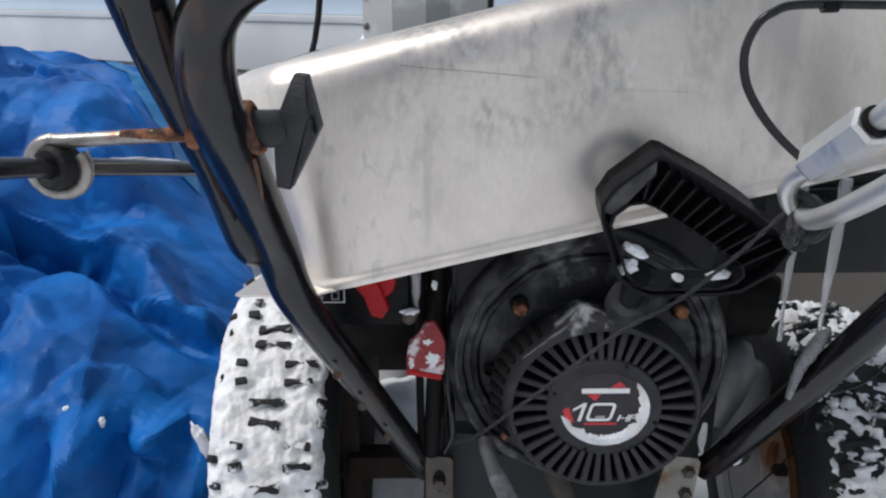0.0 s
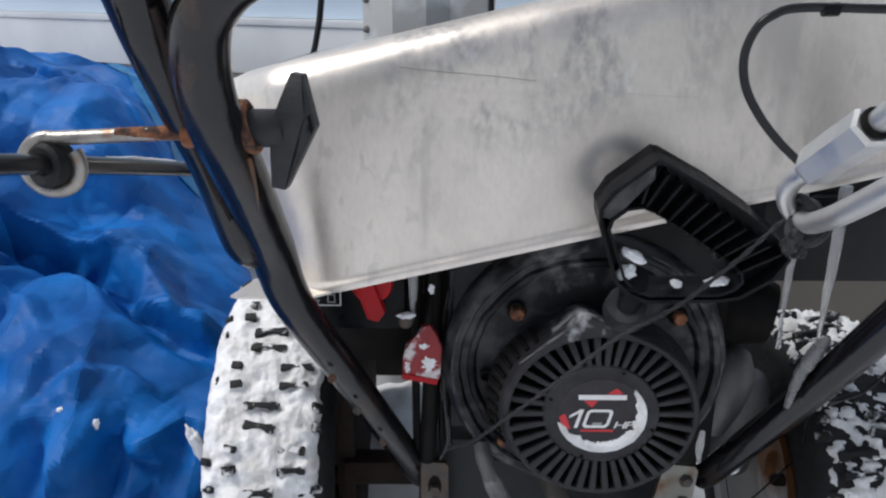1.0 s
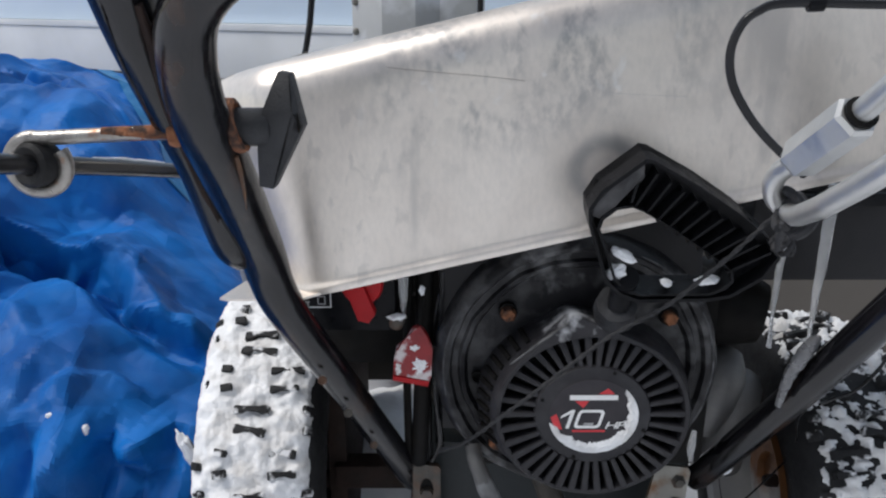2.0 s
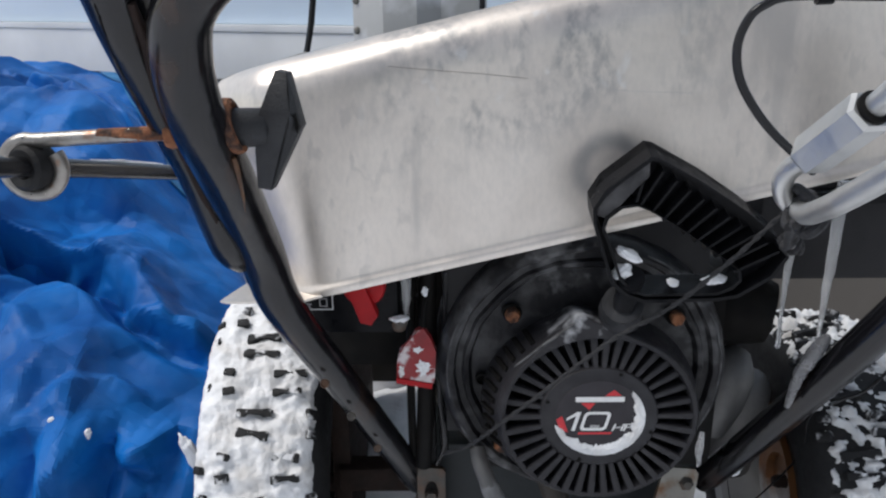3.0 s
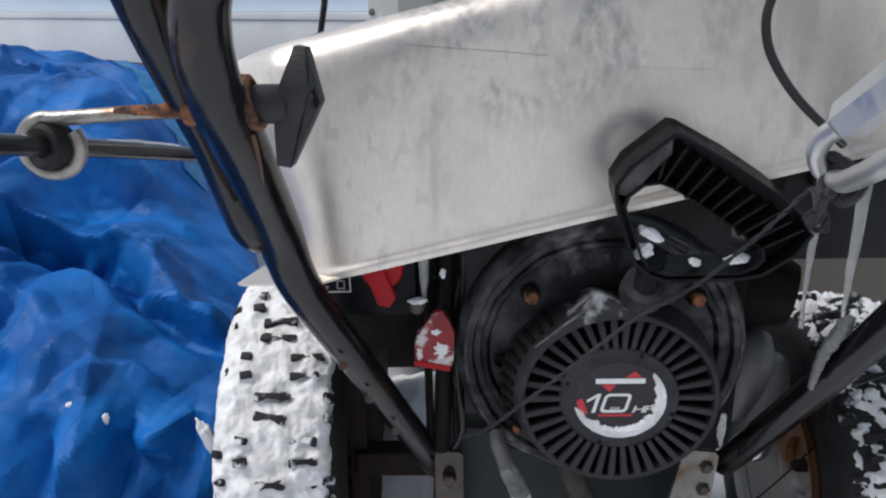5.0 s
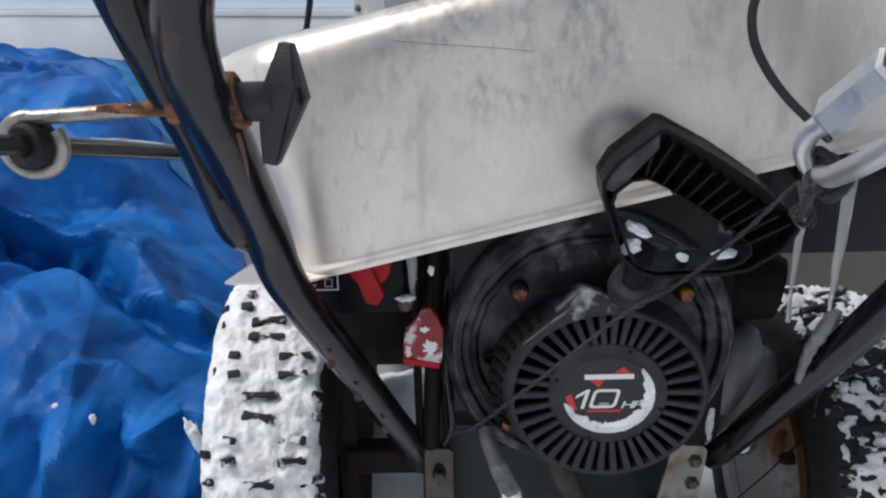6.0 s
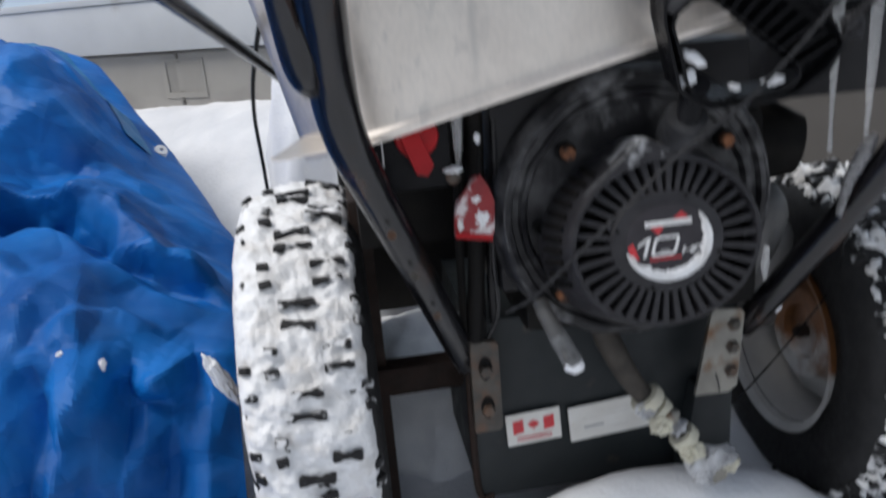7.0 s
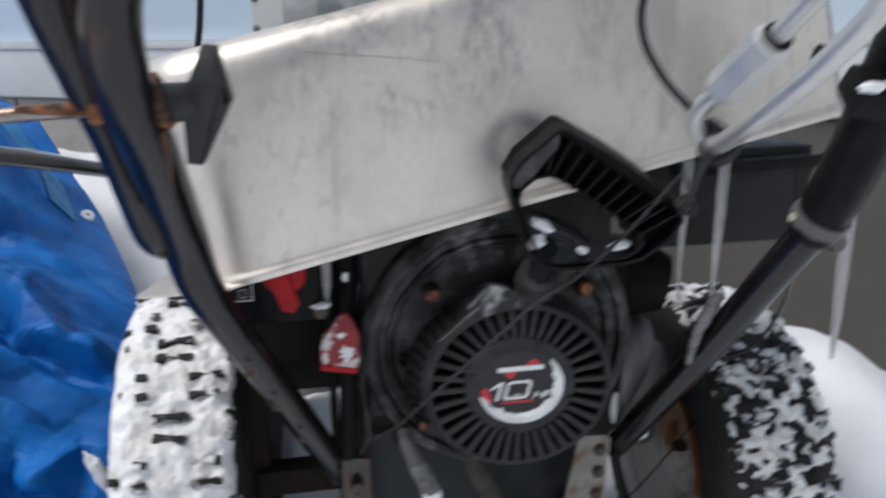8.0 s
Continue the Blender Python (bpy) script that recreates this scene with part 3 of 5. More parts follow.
# sharp ridges in plan: line, height at both ends, length of the slope before and behind
RIDGES = [
    ([(-1.3, 1.26), (-0.80, 1.10), (-0.635, 1.046), (-0.538, 1.005), (-0.426, 0.946), (-0.35, 0.912), (-0.29, 0.90)], 0.045, 0.032, 0.13, 0.03),
    ([(-0.445, 0.835), (-0.412, 0.853), (-0.385, 0.862), (-0.325, 0.842)], 0.040, 0.034, 0.03, 0.022),
    ([(-0.62, 0.99), (-0.53, 0.93), (-0.45, 0.875)], 0.006, 0.020, 0.04, 0.02),
    ([(-0.75, 0.90), (-0.60, 0.875), (-0.47, 0.815)], 0.022, 0.016, 0.05, 0.02),
    ([(-0.70, 1.32), (-0.56, 1.30), (-0.42, 1.21)], 0.010, 0.012, 0.05, 0.03),
]

fold_rng = random.Random(12)
for k in range(20):
    fx, fy = fold_rng.uniform(-1.0, -0.40), fold_rng.uniform(0.9, 1.75)
    length, turn = fold_rng.uniform(0.10, 0.34), math.radians(fold_rng.choice((-28, -28, -40, -15, 30)) + fold_rng.uniform(-10, 10))
    if fy + 0.8 * fx > 1.25:
        continue
    mid = (fx + length * 0.5 * math.cos(turn) + 0.01, fy + length * 0.5 * math.sin(turn) + fold_rng.uniform(-0.015, 0.015))
    FOLDS.append(([(fx, fy), mid, (fx + length * math.cos(turn), fy + length * math.sin(turn))], fold_rng.uniform(0.008, 0.022), fold_rng.uniform(0.004, 0.014), fold_rng.uniform(0.008, 0.016), fold_rng.uniform(0.05, 0.1)))


def from_line(line, x, y):
    """Distance behind a line (in front of it: below nought), and how far along it."""
    best, side, along = 9.0, 1.0, 0.0
    for k, ((x0, y0), (x1, y1)) in enumerate(zip(line, line[1:])):
        dx, dy = x1 - x0, y1 - y0
        f = min(1.0, max(0.0, ((x - x0) * dx + (y - y0) * dy) / (dx * dx + dy * dy)))
        ex, ey = x - x0 - f * dx, y - y0 - f * dy
        dist = math.hypot(ex, ey)
        if dist < best:
            best, side, along = dist, (1.0 if dx * ey - dy * ex > 0 else -1.0), (k + f) / (len(line) - 1)
    return best * side, along


def fold_height(x, y):
    """Steep faces turned to the front, each with a gentle slope behind it: their height and overhang."""
    h = over = 0.0
    for line, a0, a1, fore, back in RIDGES:
        if abs(y - line[0][1]) > 0.6 or x < line[0][0] - 0.2 or x > line[-1][0] + 0.2:
            continue
        u, along = from_line(line, x, y)
        a = (a0 + (a1 - a0) * along) * min(1.0, (1 - along) * 6) * min(1.0, along * 6)
        h += a * max(0.0, 1 - (u / back if u > 0 else -u / fore))
    for line, a0, a1, w, back in FOLDS:
        if abs(y - line[0][1]) > 0.75 or x < line[0][0] - 0.3 or x > line[-1][0] + 0.3:
            continue
        u, along = from_line(line, x, y)
        ends = min(1.0, (1 - along) * 6 + 0.12) * min(1.0, along * 6 + 0.05)
        a = (a0 + (a1 - a0) * along) * ends
        lean = a * (1.1 if a0 > 0.05 else 0.7)
        if u <= 0:
            h -= 0.30 * a * max(0.0, 1 + u / 0.10)
        elif u < w:
            h += a * (1.3 * u / w - 0.3)
            over += lean * u / w
        else:
            f = max(0.0, 1 - (u - w) / back)
            h += a * f
            over += lean * f * f
    return h, over


BUNCH = [
    (-0.400, 0.280, 0.046, 0.036, 0.060, 0.25), (-0.345, 0.270, 0.040, 0.038, 0.055, -0.5), (-0.445, 0.262, 0.026, 0.050, -0.030, -0.6),
    (-0.372, 0.225, 0.020, 0.060, -0.025, 0.2), (-0.300, 0.240, 0.028, 0.055, -0.030, 0.1), (-0.410, 0.205, 0.040, 0.080, 0.035, 0.1), (-0.510, 0.255, 0.060, 0.050, 0.030, -0.4),
]


def pleats(x, z):
    """Upright pleats of the front face, pushed out to the front."""
    h = 0.0
    for c, w, a in ((-0.365, 0.034, 0.046), (-0.425, 0.022, 0.026), (-0.485, 0.05, 0.028), (-0.56, 0.05, 0.012), (-0.64, 0.06, 0.016), (-0.295, 0.03, 0.026), (-0.76, 0.08, 0.02)):
        c += 0.10 * (z - 0.2) + 0.012 * noise.noise(Vector((z * 6, c * 9, 1)))
        u = abs(x - c) / w
        h += a * max(0.0, 1 - u) * min(1.0, max(0.2, (0.31 - z) / 0.11))
    # the bunched cloth beside the tyre: sharp lumps with hollows between them
    for cx, cz, rx, rz, a, skew in BUNCH:
        u, v = (x - cx) / rx, (z - cz - skew * (x - cx)) / rz
        h += a * max(0.0, 1 - max(abs(u), abs(v), 0.75 * abs(u) + 0.6 * abs(v)))
    return h


def tarp_point(s, d):
    """A point of the sheet: s from its front to its back, d metres in from the free edge."""
    run = s * TARP_RUN[-1]
    y0, z0, e0 = (float(np.interp(run, TARP_RUN, a)) for a in (TARP_Y, TARP_Z, TARP_X))
    run *= 2
    x = e0 - d
    up = 1 - math.exp(-d / 0.34)
    climb = min(1, max(0, (y0 - 0.72) / 0.25))
    front = 1 - climb
    swell = 0.135 * math.exp(-((y0 - 1.40) / (0.12 if y0 < 1.40 else 0.16)) ** 2) * (1 - math.exp(-(d / 0.15) ** 2))
    z = z0 + swell + 0.14 * (1 - 0.75 * min(1, max(0, (y0 - 1.5) / 0.25))) * up * climb - 0.016 * math.exp(-d / 0.02) * climb
    p = Vector((x, y0 - 0.18 * up * front, z))
    q = Vector((p.x * 0.86 - run * 0.51, p.x * 0.51 + run * 0.86, 0.0))
    q += Vector((noise.noise(q * 5), noise.noise(q * 5 + Vector((5, 0, 0))), 0)) * 0.035
    crumple = 0.5 + 0.5 * math.tanh(4 * (0.16 - abs(p.y - 0.87)) / 0.16)
    u, v = q.x, q.y
    h = 0.065 * facets(u * 6, v * 3.6, 1) + (0.034 + 0.02 * crumple) * facets(u * 15 + v * 4 + 3, v * 12 - u * 3, 2)
    h += (0.010 + 0.006 * crumple) * facets(u * 33 - v * 9, v * 27 + u * 8, 3) + 0.0022 * facets(u * 70 + v * 20, v * 60 - u * 15, 4)
    far = 1 - math.exp(-(d / (0.10 + 0.07 * min(1, max(0, (y0 - 1.0) / 0.15)))) ** 2)
    wx = 0.012 * noise.noise(Vector((x * 7, y0 * 7, 3)))
    h *= 1 - 0.6 * math.exp(-(from_line(RIDGES[0][0], x, y0)[0] / 0.07) ** 2)
    h = h * (0.12 + 0.88 * far) * (1 - 0.6 * min(1, max(0, (y0 - 1.55) / 0.25)))
    n = Vector((0.15, -0.35 - 0.6 * front, 1.0 - 0.75 * front)).normalized()
    p += n * (h - 0.012)
    lie = min(1.0, d / 0.045)
    rise, over = fold_height(x + wx, y0 + wx)
    k = climb * lie * (1 if y0 < 1.0 else far)
    p.z += rise * k
    p.y -= over * k
    p.y -= pleats(x, p.z) * min(1.0, max(0.0, (0.93 - y0) / 0.12)) * lie
    # far sides hang down to the ground
    drop = min(1.0, max(0.0, (d - 1.15) / 0.3, (s - 0.94) / 0.055))
    ground = snow_height(p.x, p.y) + 0.004
    p.z += (ground - p.z) * drop * drop * (3 - 2 * drop)
    p.z = max(p.z, ground)
    return p


def tarp():
    t = thing("tarpaulin", (-0.8, 1.1, snow_height(-0.8, 1.1)), "crumpled blue woven tarpaulin draped over a heap beside the machine", "tarpaulin")
    rows, cols = 520, 380
    bm = bmesh.new()
    pts = np.array([[tarp_point(j / (rows - 1), 1.5 * (i / (cols - 1)) ** 1.35) for i in range(cols)] for j in range(rows)])
    pts[1:-1, 1:-1] = 0.5 * pts[1:-1, 1:-1] + 0.125 * (pts[:-2, 1:-1] + pts[2:, 1:-1] + pts[1:-1, :-2] + pts[1:-1, 2:])
    grid = [[bm.verts.new(v) for v in row] for row in pts]
    for r0, r1 in zip(grid, grid[1:]):
        for k in range(cols - 1):
            bm.faces.new((r0[k], r0[k + 1], r1[k + 1], r1[k]))
    sheet = part("sheet", bm, TARP, t, angle=9)
    so = sheet.modifiers.new("thickness", "SOLIDIFY")
    so.thickness = 0.002
    # lighter seam strip that runs inside the free edge
    bm = bmesh.new()
    strip = [[bm.verts.new(tarp_point(s, d) + Vector((0.0016, -0.0045, 0.0055))) for d in np.linspace(0.058, 0.094, 9)] for s in np.linspace(0.50, 0.97, 300)]
    for r0, r1 in zip(strip, strip[1:]):
        for k in range(8):
            bm.faces.new((r0[k], r0[k + 1], r1[k + 1], r1[k]))
    part("seam_strip", bm, TARP_HEM, t, "lighter teal seam strip", angle=180)
    s = float(np.interp(1.40, TARP_Y, TARP_RUN)) / TARP_RUN[-1]
    p = tarp_point(s, 0.030)
    turn = Vector((0.45, -0.55, 0.7)).to_track_quat("Z", "Y").to_matrix().to_4x4()
    bm = lathe(bmesh.new(), Matrix.Translation(p + Vector((0.002, -0.009, 0.009))) @ turn, [(0.0035, 0.0), (0.0035, 0.003), (0.010, 0.003), (0.011, 0.001), (0.011, -0.010)], 20)
    part("grommet", bm, WHITE_INK, t, "white metal eyelet")


tarp()


# ---- the snow blower ----
MACHINE = thing("snow_blower", (0.135, 0.81, 0.0), "black two-stage snow blower with snowy tyres and an aluminium panel", "snow blower")
AXLE_Y, AXLE_Z = 0.811, 0.203
WIDE = 1.09


def wheel(cx, axle_y, axle_z, grown, flip, seed, phase, snow_level, drift, rough, grain):
    turn = pose(cx, axle_y, axle_z, 0, 90, 0) @ Matrix.Diagonal((grown, grown, WIDE, 1))
    prof = [(0.105, -0.050), (0.112, -0.054), (0.14, -0.061), (0.165, -0.061), (0.182, -0.055), (0.19, -0.045), (0.1945, -0.025), (0.196, 0.0), (0.1945, 0.025), (0.19, 0.045), (0.182, 0.055), (0.165, 0.061), (0.14, 0.061), (0.112, 0.054), (0.105, 0.050)]
    w = part("wheel", lathe(bmesh.new(), turn, prof, 72), RUBBER, MACHINE, "black rubber tyre with knobby tread packed with snow")
    rim = [(0.0, -0.012), (0.03, -0.012), (0.032, -0.02), (0.052, -0.02), (0.058, -0.012), (0.075, -0.004), (0.088, 0.01), (0.094, 0.04), (0.1, 0.05), (0.108, 0.052), (0.109, 0.047), (0.1, 0.044), (0.098, -0.05), (0.108, -0.054)]
    m = turn if flip > 0 else turn @ pose(0, 0, 0, 180, 0, 0) @ Matrix.Translation((0, 0, 0.009)) @ Matrix.Diagonal((1.08, 1.08, 1, 1))
    part("rim", lathe(bmesh.new(), m, [(r, -h) for r, h in rim], 56), RIM, w, "grey steel wheel rim streaked with orange rust")
    part("hub", lathe(bmesh.new(), m, [(0.0, 0.026), (0.005, 0.026), (0.007, 0.022), (0.008, 0.0)], 20), BROWN_RUST, w)
    # tread lugs: bow-tie bars and shoulder blocks
    bow = [(-0.016, -0.0042), (-0.0135, -0.005), (-0.009, -0.0046), (-0.004, -0.0012), (0.004, -0.0012), (0.009, -0.0046), (0.0135, -0.005), (0.016, -0.0042), (0.016, 0.003), (0.0135, 0.0042), (0.009, 0.0036), (0.004, 0.002), (-0.004, 0.002), (-0.009, 0.0036), (-0.0135, 0.0042), (-0.016, 0.003)]
    block = [(-0.0055, -0.004), (0.0055, -0.0045), (0.0065, 0.0), (0.0055, 0.004), (-0.0055, 0.0045)]
    bow_me = finish(prism(bmesh.new(), Matrix(), bow, 0.014, 0.001), "tread_lug", LUG)
    block_me = finish(prism(bmesh.new(), Matrix(), block, 0.018, 0.001), "tread_lug", LUG)
    rnd = random.Random(seed)

    def lug(me, side, ang, top, lean=0.0, tilt=0.0):
        ob = new("tread_lug", me)
        # local x across the tread, y round it, z outward
        ob.matrix_basis = Matrix.Translation((cx, axle_y, axle_z)) @ Matrix.Rotation(ang, 4, "X") @ Matrix.Translation((side * WIDE + rnd.uniform(-0.002, 0.002), 0, top * grown + rnd.uniform(-0.0036, 0.0006))) @ pose(0, 0, 0, rnd.uniform(-5, 5), tilt + rnd.uniform(-7, 7), lean + rnd.uniform(-5, 5)) @ Matrix.Diagonal((rnd.uniform(0.85, 1.2), rnd.uniform(0.8, 1.2), 1, 1))
        attach(ob, w)
    pitches = 16
    for k in range(pitches):
        a = 2 * math.pi * k / pitches + phase
        half = math.pi / pitches
        for s in (-1, 1):
            off = s * 0.048
            lug(bow_me, flip * 0.028, a + off, 0.2035, rnd.uniform(-3, 3), flip * 8)
            lug(bow_me, flip * -0.002, a + half + off, 0.2045, -s * 3 + rnd.uniform(-3, 3))
            lug(block_me, flip * -0.028, a + off, 0.2048, s * 8, flip * -9)
            lug(block_me, flip * -0.051, a + half * 0.4 + off * 1.3, 0.1945, 0, flip * -42)
            lug(block_me, flip * 0.0525, a + half + off, 0.1935, 0, flip * 42)
    # packed snow between the lugs
    bm = bmesh.new()
    nu, nv = 640, 64
    rings = []
    for i in range(nu):
        a = 2 * math.pi * i / nu
        ring = []
        for j in range(nv):
            v = -0.060 + 0.120 * j / (nv - 1)
            r = float(np.interp(abs(v), [0, 0.025, 0.042, 0.05, 0.056, 0.060], [0.2005, 0.1995, 0.1955, 0.191, 0.183, 0.170]))
            p = Vector((cx + v, math.cos(a) * 0.2, math.sin(a) * 0.2))
            lump_ = noise.fractal(p * grain + Vector((seed, 0, 0)), 1.0, 2.0, 4)
            wide = noise.noise(p * (26 if drift < 0.007 else 44) + Vector((0, seed, 0)))
            r += snow_level + rough * lump_ + drift * wide
            r -= 0.02 * max(0, (v * flip - 0.048) / 0.012)
            r = r * grown + 0.0013 * noise.fractal(p * 210, 1.0, 2.0, 3)
            ring.append(bm.verts.new((cx + v * WIDE, axle_y + math.cos(a) * r, axle_z + math.sin(a) * r)))
        rings.append(ring)
    for i in range(nu):
        r0, r1 = rings[i], rings[(i + 1) % nu]
        for j in range(nv - 1):
            bm.faces.new((r0[j], r0[j + 1], r1[j + 1], r1[j]))
    part("packed_snow", bm, TYRE_SNOW, w, "white snow packed between the tread lugs", angle=180)
    return w


wheel(-0.177, 0.856, 0.2175, 1.073, 1, 2.0, 0.2915, 0.0006, 0.0055, 0.0052, 58)
wheel(0.438, 0.808, 0.201, 1.0, -1, 5.0, 0.5, -0.0046, 0.0045, 0.0115, 92)


# engine: blower housing, recoil cover, grille
EX, EZ = 0.1405, 0.4135


def engine():
    f = facing(0.135, 0.645, 0.432)
    body = bmesh.new()
    box(body, pose(0.155, 0.78, 0.405), (0.24, 0.2, 0.2), 0.014)
    block = part("engine_block", body, DARK_CAVITY, MACHINE, "dark engine block")
    for k in range(8):
        part("cooling_fin", box(bmesh.new(), pose(0.275, 0.78, 0.35 + k * 0.016), (0.02, 0.15, 0.004), 0.001), DARK_CAVITY, block)
    prof = [(0.0, -0.006), (0.088, -0.006), (0.0995, -0.0065), (0.1025, -0.001), (0.1065, 0.0), (0.1085, -0.0045), (0.114, -0.0045), (0.1165, 0.0015), (0.1205, 0.0025), (0.1245, 0.0005), (0.1285, -0.006), (0.1315, -0.02), (0.1315, -0.09)]
    shell = lathe(bmesh.new(), f @ Matrix.Diagonal((1, 0.97, 1, 1)), prof, 160)
    for v in shell.verts:
        v.co += Vector((noise.noise(v.co * 45), noise.noise(v.co * 45 + Vector((7, 0, 0))), noise.noise(v.co * 45 + Vector((0, 7, 0))))) * 0.0016
    h = part("blower_housing", shell, ENGINE_PAINT, MACHINE, "dark grey round engine blower housing with frost and dirt")
    for x, z in ((0.07, 0.489), (0.213, 0.485), (0.062, 0.360), (0.212, 0.364)):
        b = lathe(bmesh.new(), facing(x, 0.646, z), [(0.0085, -0.002), (0.0085, 0.003), (0.007, 0.004), (0.007, 0.0), (0.0, 0.0)], 18)
        part("bolt_seat", b, DARK_CAVITY, h)
        b = bmesh.new()
        lathe(b, facing(x, 0.64, z, 12), [(0.0068, -0.004), (0.0068, 0.004), (0.0055, 0.006), (0.0, 0.0065)], 6)
        part("bolt", b, RUST, h, "rusty hexagon bolt")
    part("hole", lathe(bmesh.new(), facing(0.044, 0.6475, 0.424), [(0.006, 0.0), (0.006, 0.003), (0.0045, 0.003), (0.0045, -0.002), (0.0, -0.002)], 18), DARK_CAVITY, h)
    # side plate that the housing is bolted to
    part("side_plate", prism(bmesh.new(), facing(0.0, 0.663, 0.0), [(0.012, 0.36), (0.235, 0.36), (0.248, 0.42), (0.245, 0.57), (0.02, 0.57), (0.008, 0.54)], 0.05, 0.003), TANK, MACHINE)
    # recoil cover: rounded drum with a corner towards the rope outlet
    g = facing(EX, 0.60, EZ, 0, -LEAN_BACK) @ Matrix.Diagonal((1, FLAT, 1, 1))
    bm = bmesh.new()
    n = 96

    def outline(r, tip):
        pts = []
        for k in range(n):
            a = 2 * math.pi * k / n
            d = (a - radians(100) + math.pi) % (2 * math.pi) - math.pi
            # straight flanks run from a corner and touch the circle
            reach = math.acos(r / (r + tip)) if tip else 0.0
            k = r / math.cos(reach - abs(d)) if abs(d) < reach else r
            pts.append((math.cos(a) * k, math.sin(a) * k))
        return pts
    levels = [(0.097, 0.006, -0.052), (0.095, 0.010, -0.034), (0.0865, 0.0205, -0.004), (0.085, 0.0215, 0.003), (0.083, 0.0205, 0.006), (0.0795, 0.0, 0.0062), (0.0785, 0.0, 0.003), (0.0785, 0.0, -0.012)]
    loops = [[bm.verts.new(g @ Vector((x, y, z))) for x, y in outline(r, tip)] for r, tip, z in levels]
    for a, b in zip(loops, loops[1:]):
        for k in range(n):
            bm.faces.new((a[k], a[(k + 1) % n], b[(k + 1) % n], b[k]))
    cover = part("recoil_cover", bm, COVER, MACHINE, "dark plastic recoil starter cover with radial slots")
    # pale raised arcs: worn frost and the bright highlight on the housing rim
    for a0, a1, r in ((-50, 28, 0.1228), (38, 66, 0.1225), (150, 196, 0.1222), (205, 232, 0.1235)):
        arc = [f @ Vector((math.cos(radians(a)) * r, math.sin(radians(a)) * r * 0.97, 0.0012)) for a in np.linspace(a0, a1, 14)]
        part("rim_frost", rod(arc, [0.0004, 0.0012, 0.0009, 0.0013, 0.0004], 3, 6, wobble=0.5), HIGHLIGHT_FROST, h)
    part("screen", lathe(bmesh.new(), g, [(0.0, -0.016), (0.06, -0.016), (0.082, -0.02)], 48), DARK_CAVITY, cover)
    part("hub_disc", lathe(bmesh.new(), g, [(0.0, 0.0075), (0.03, 0.0075), (0.0395, 0.007), (0.041, 0.0062), (0.049, 0.0058), (0.0505, 0.004), (0.0505, -0.01)], 64), GRILLE, cover)
    rib = bmesh.new()
    for x0, x1, w0, w1 in ((0.049, 0.0805, 0.0021, 0.0031),):
        poly = [(x0, -w0), (x1, -w1), (x1, w1), (x0, w0)]
        prism(rib, Matrix.Translation((0, 0, 0.0056)), poly, 0.014, 0.0008)
    rib_me = finish(rib, "rib", GRILLE)
    for k in range(38):
        ob = new("rib", rib_me)
        ob.matrix_basis = g @ Matrix.Rotation(2 * math.pi * k / 38, 4, "Z")
        attach(ob, cover)
    # dark bars laid on the flank as the shade of its open slots
    for k in range(11):
        a = radians(128 + k * 7.5)
        m = g @ Matrix.Rotation(a, 4, "Z") @ pose(0.0925, 0, -0.02, 0, 72, 0)
        part("side_slot", box(bmesh.new(), m, (0.026, 0.005, 0.004), 0.001), DARK_CAVITY, cover)
    # dark dots for the shade inside the pin holes
    for a in (68, 160, 250, 340):
        m = g @ Matrix.Rotation(radians(a), 4, "Z") @ Matrix.Translation((0.0465, 0, 0.006))
        part("pin_hole", lathe(bmesh.new(), m, [(0.0017, 0.0), (0.0017, 0.0008), (0.0, 0.0008)], 10), DARK_CAVITY, cover)
    # round decal
    disc = part("decal", lathe(bmesh.new(), g, [(0.0, 0.0082), (0.0375, 0.0082), (0.0378, 0.0078)], 56), DECAL, cover, "black round decal with red patches and a white rating")
    lift = g @ Matrix.Translation((0, 0, 0.0085))
    part("name_bar", prism(bmesh.new(), lift, [(-0.0205, 0.0165), (0.0205, 0.0165), (0.0205, 0.0215), (-0.0205, 0.0215)], 0.0003), WHITE_INK, disc, smooth=False)
    for poly in ([(-0.016, 0.0155), (-0.004, 0.0155), (-0.009, 0.0085)], [(0.004, 0.0225), (0.018, 0.0225), (0.012, 0.0285)], [(-0.0365, -0.001), (-0.0315, 0.002), (-0.0265, -0.014), (-0.0335, -0.0125)], [(-0.018, -0.0145), (0.010, -0.0145), (0.010, -0.0165), (-0.018, -0.0165)]):
        part("red_patch", prism(bmesh.new(), lift, poly, 0.0003), RED_INK, disc, smooth=False)
    # sloping figures: a one with a flag, and a squared, rounded nought with a small bar inside it
    slope = lift @ Matrix(((1, 0.28, 0, 0), (0, 1, 0, 0), (0, 0, 1, 0), (0, 0, 0, 1))) @ Matrix.Translation((0, 0, 0.0003))

    def rounded(x0, x1, y0, y1, r):
        out = []
        for cx, cy, a0 in ((x1 - r, y1 - r, 0), (x0 + r, y1 - r, 90), (x0 + r, y0 + r, 180), (x1 - r, y0 + r, 270)):
            out += [(cx + r * math.cos(radians(a0 + k * 22.5)), cy + r * math.sin(radians(a0 + k * 22.5))) for k in range(5)]
        return out
    part("figure_one", prism(bmesh.new(), slope, [(-0.0205, -0.0125), (-0.0175, -0.0125), (-0.0175, 0.0065), (-0.0205, 0.0065), (-0.0275, 0.0005), (-0.0275, -0.0022), (-0.0205, 0.0028)], 0.0003), WHITE_INK, disc, smooth=False)
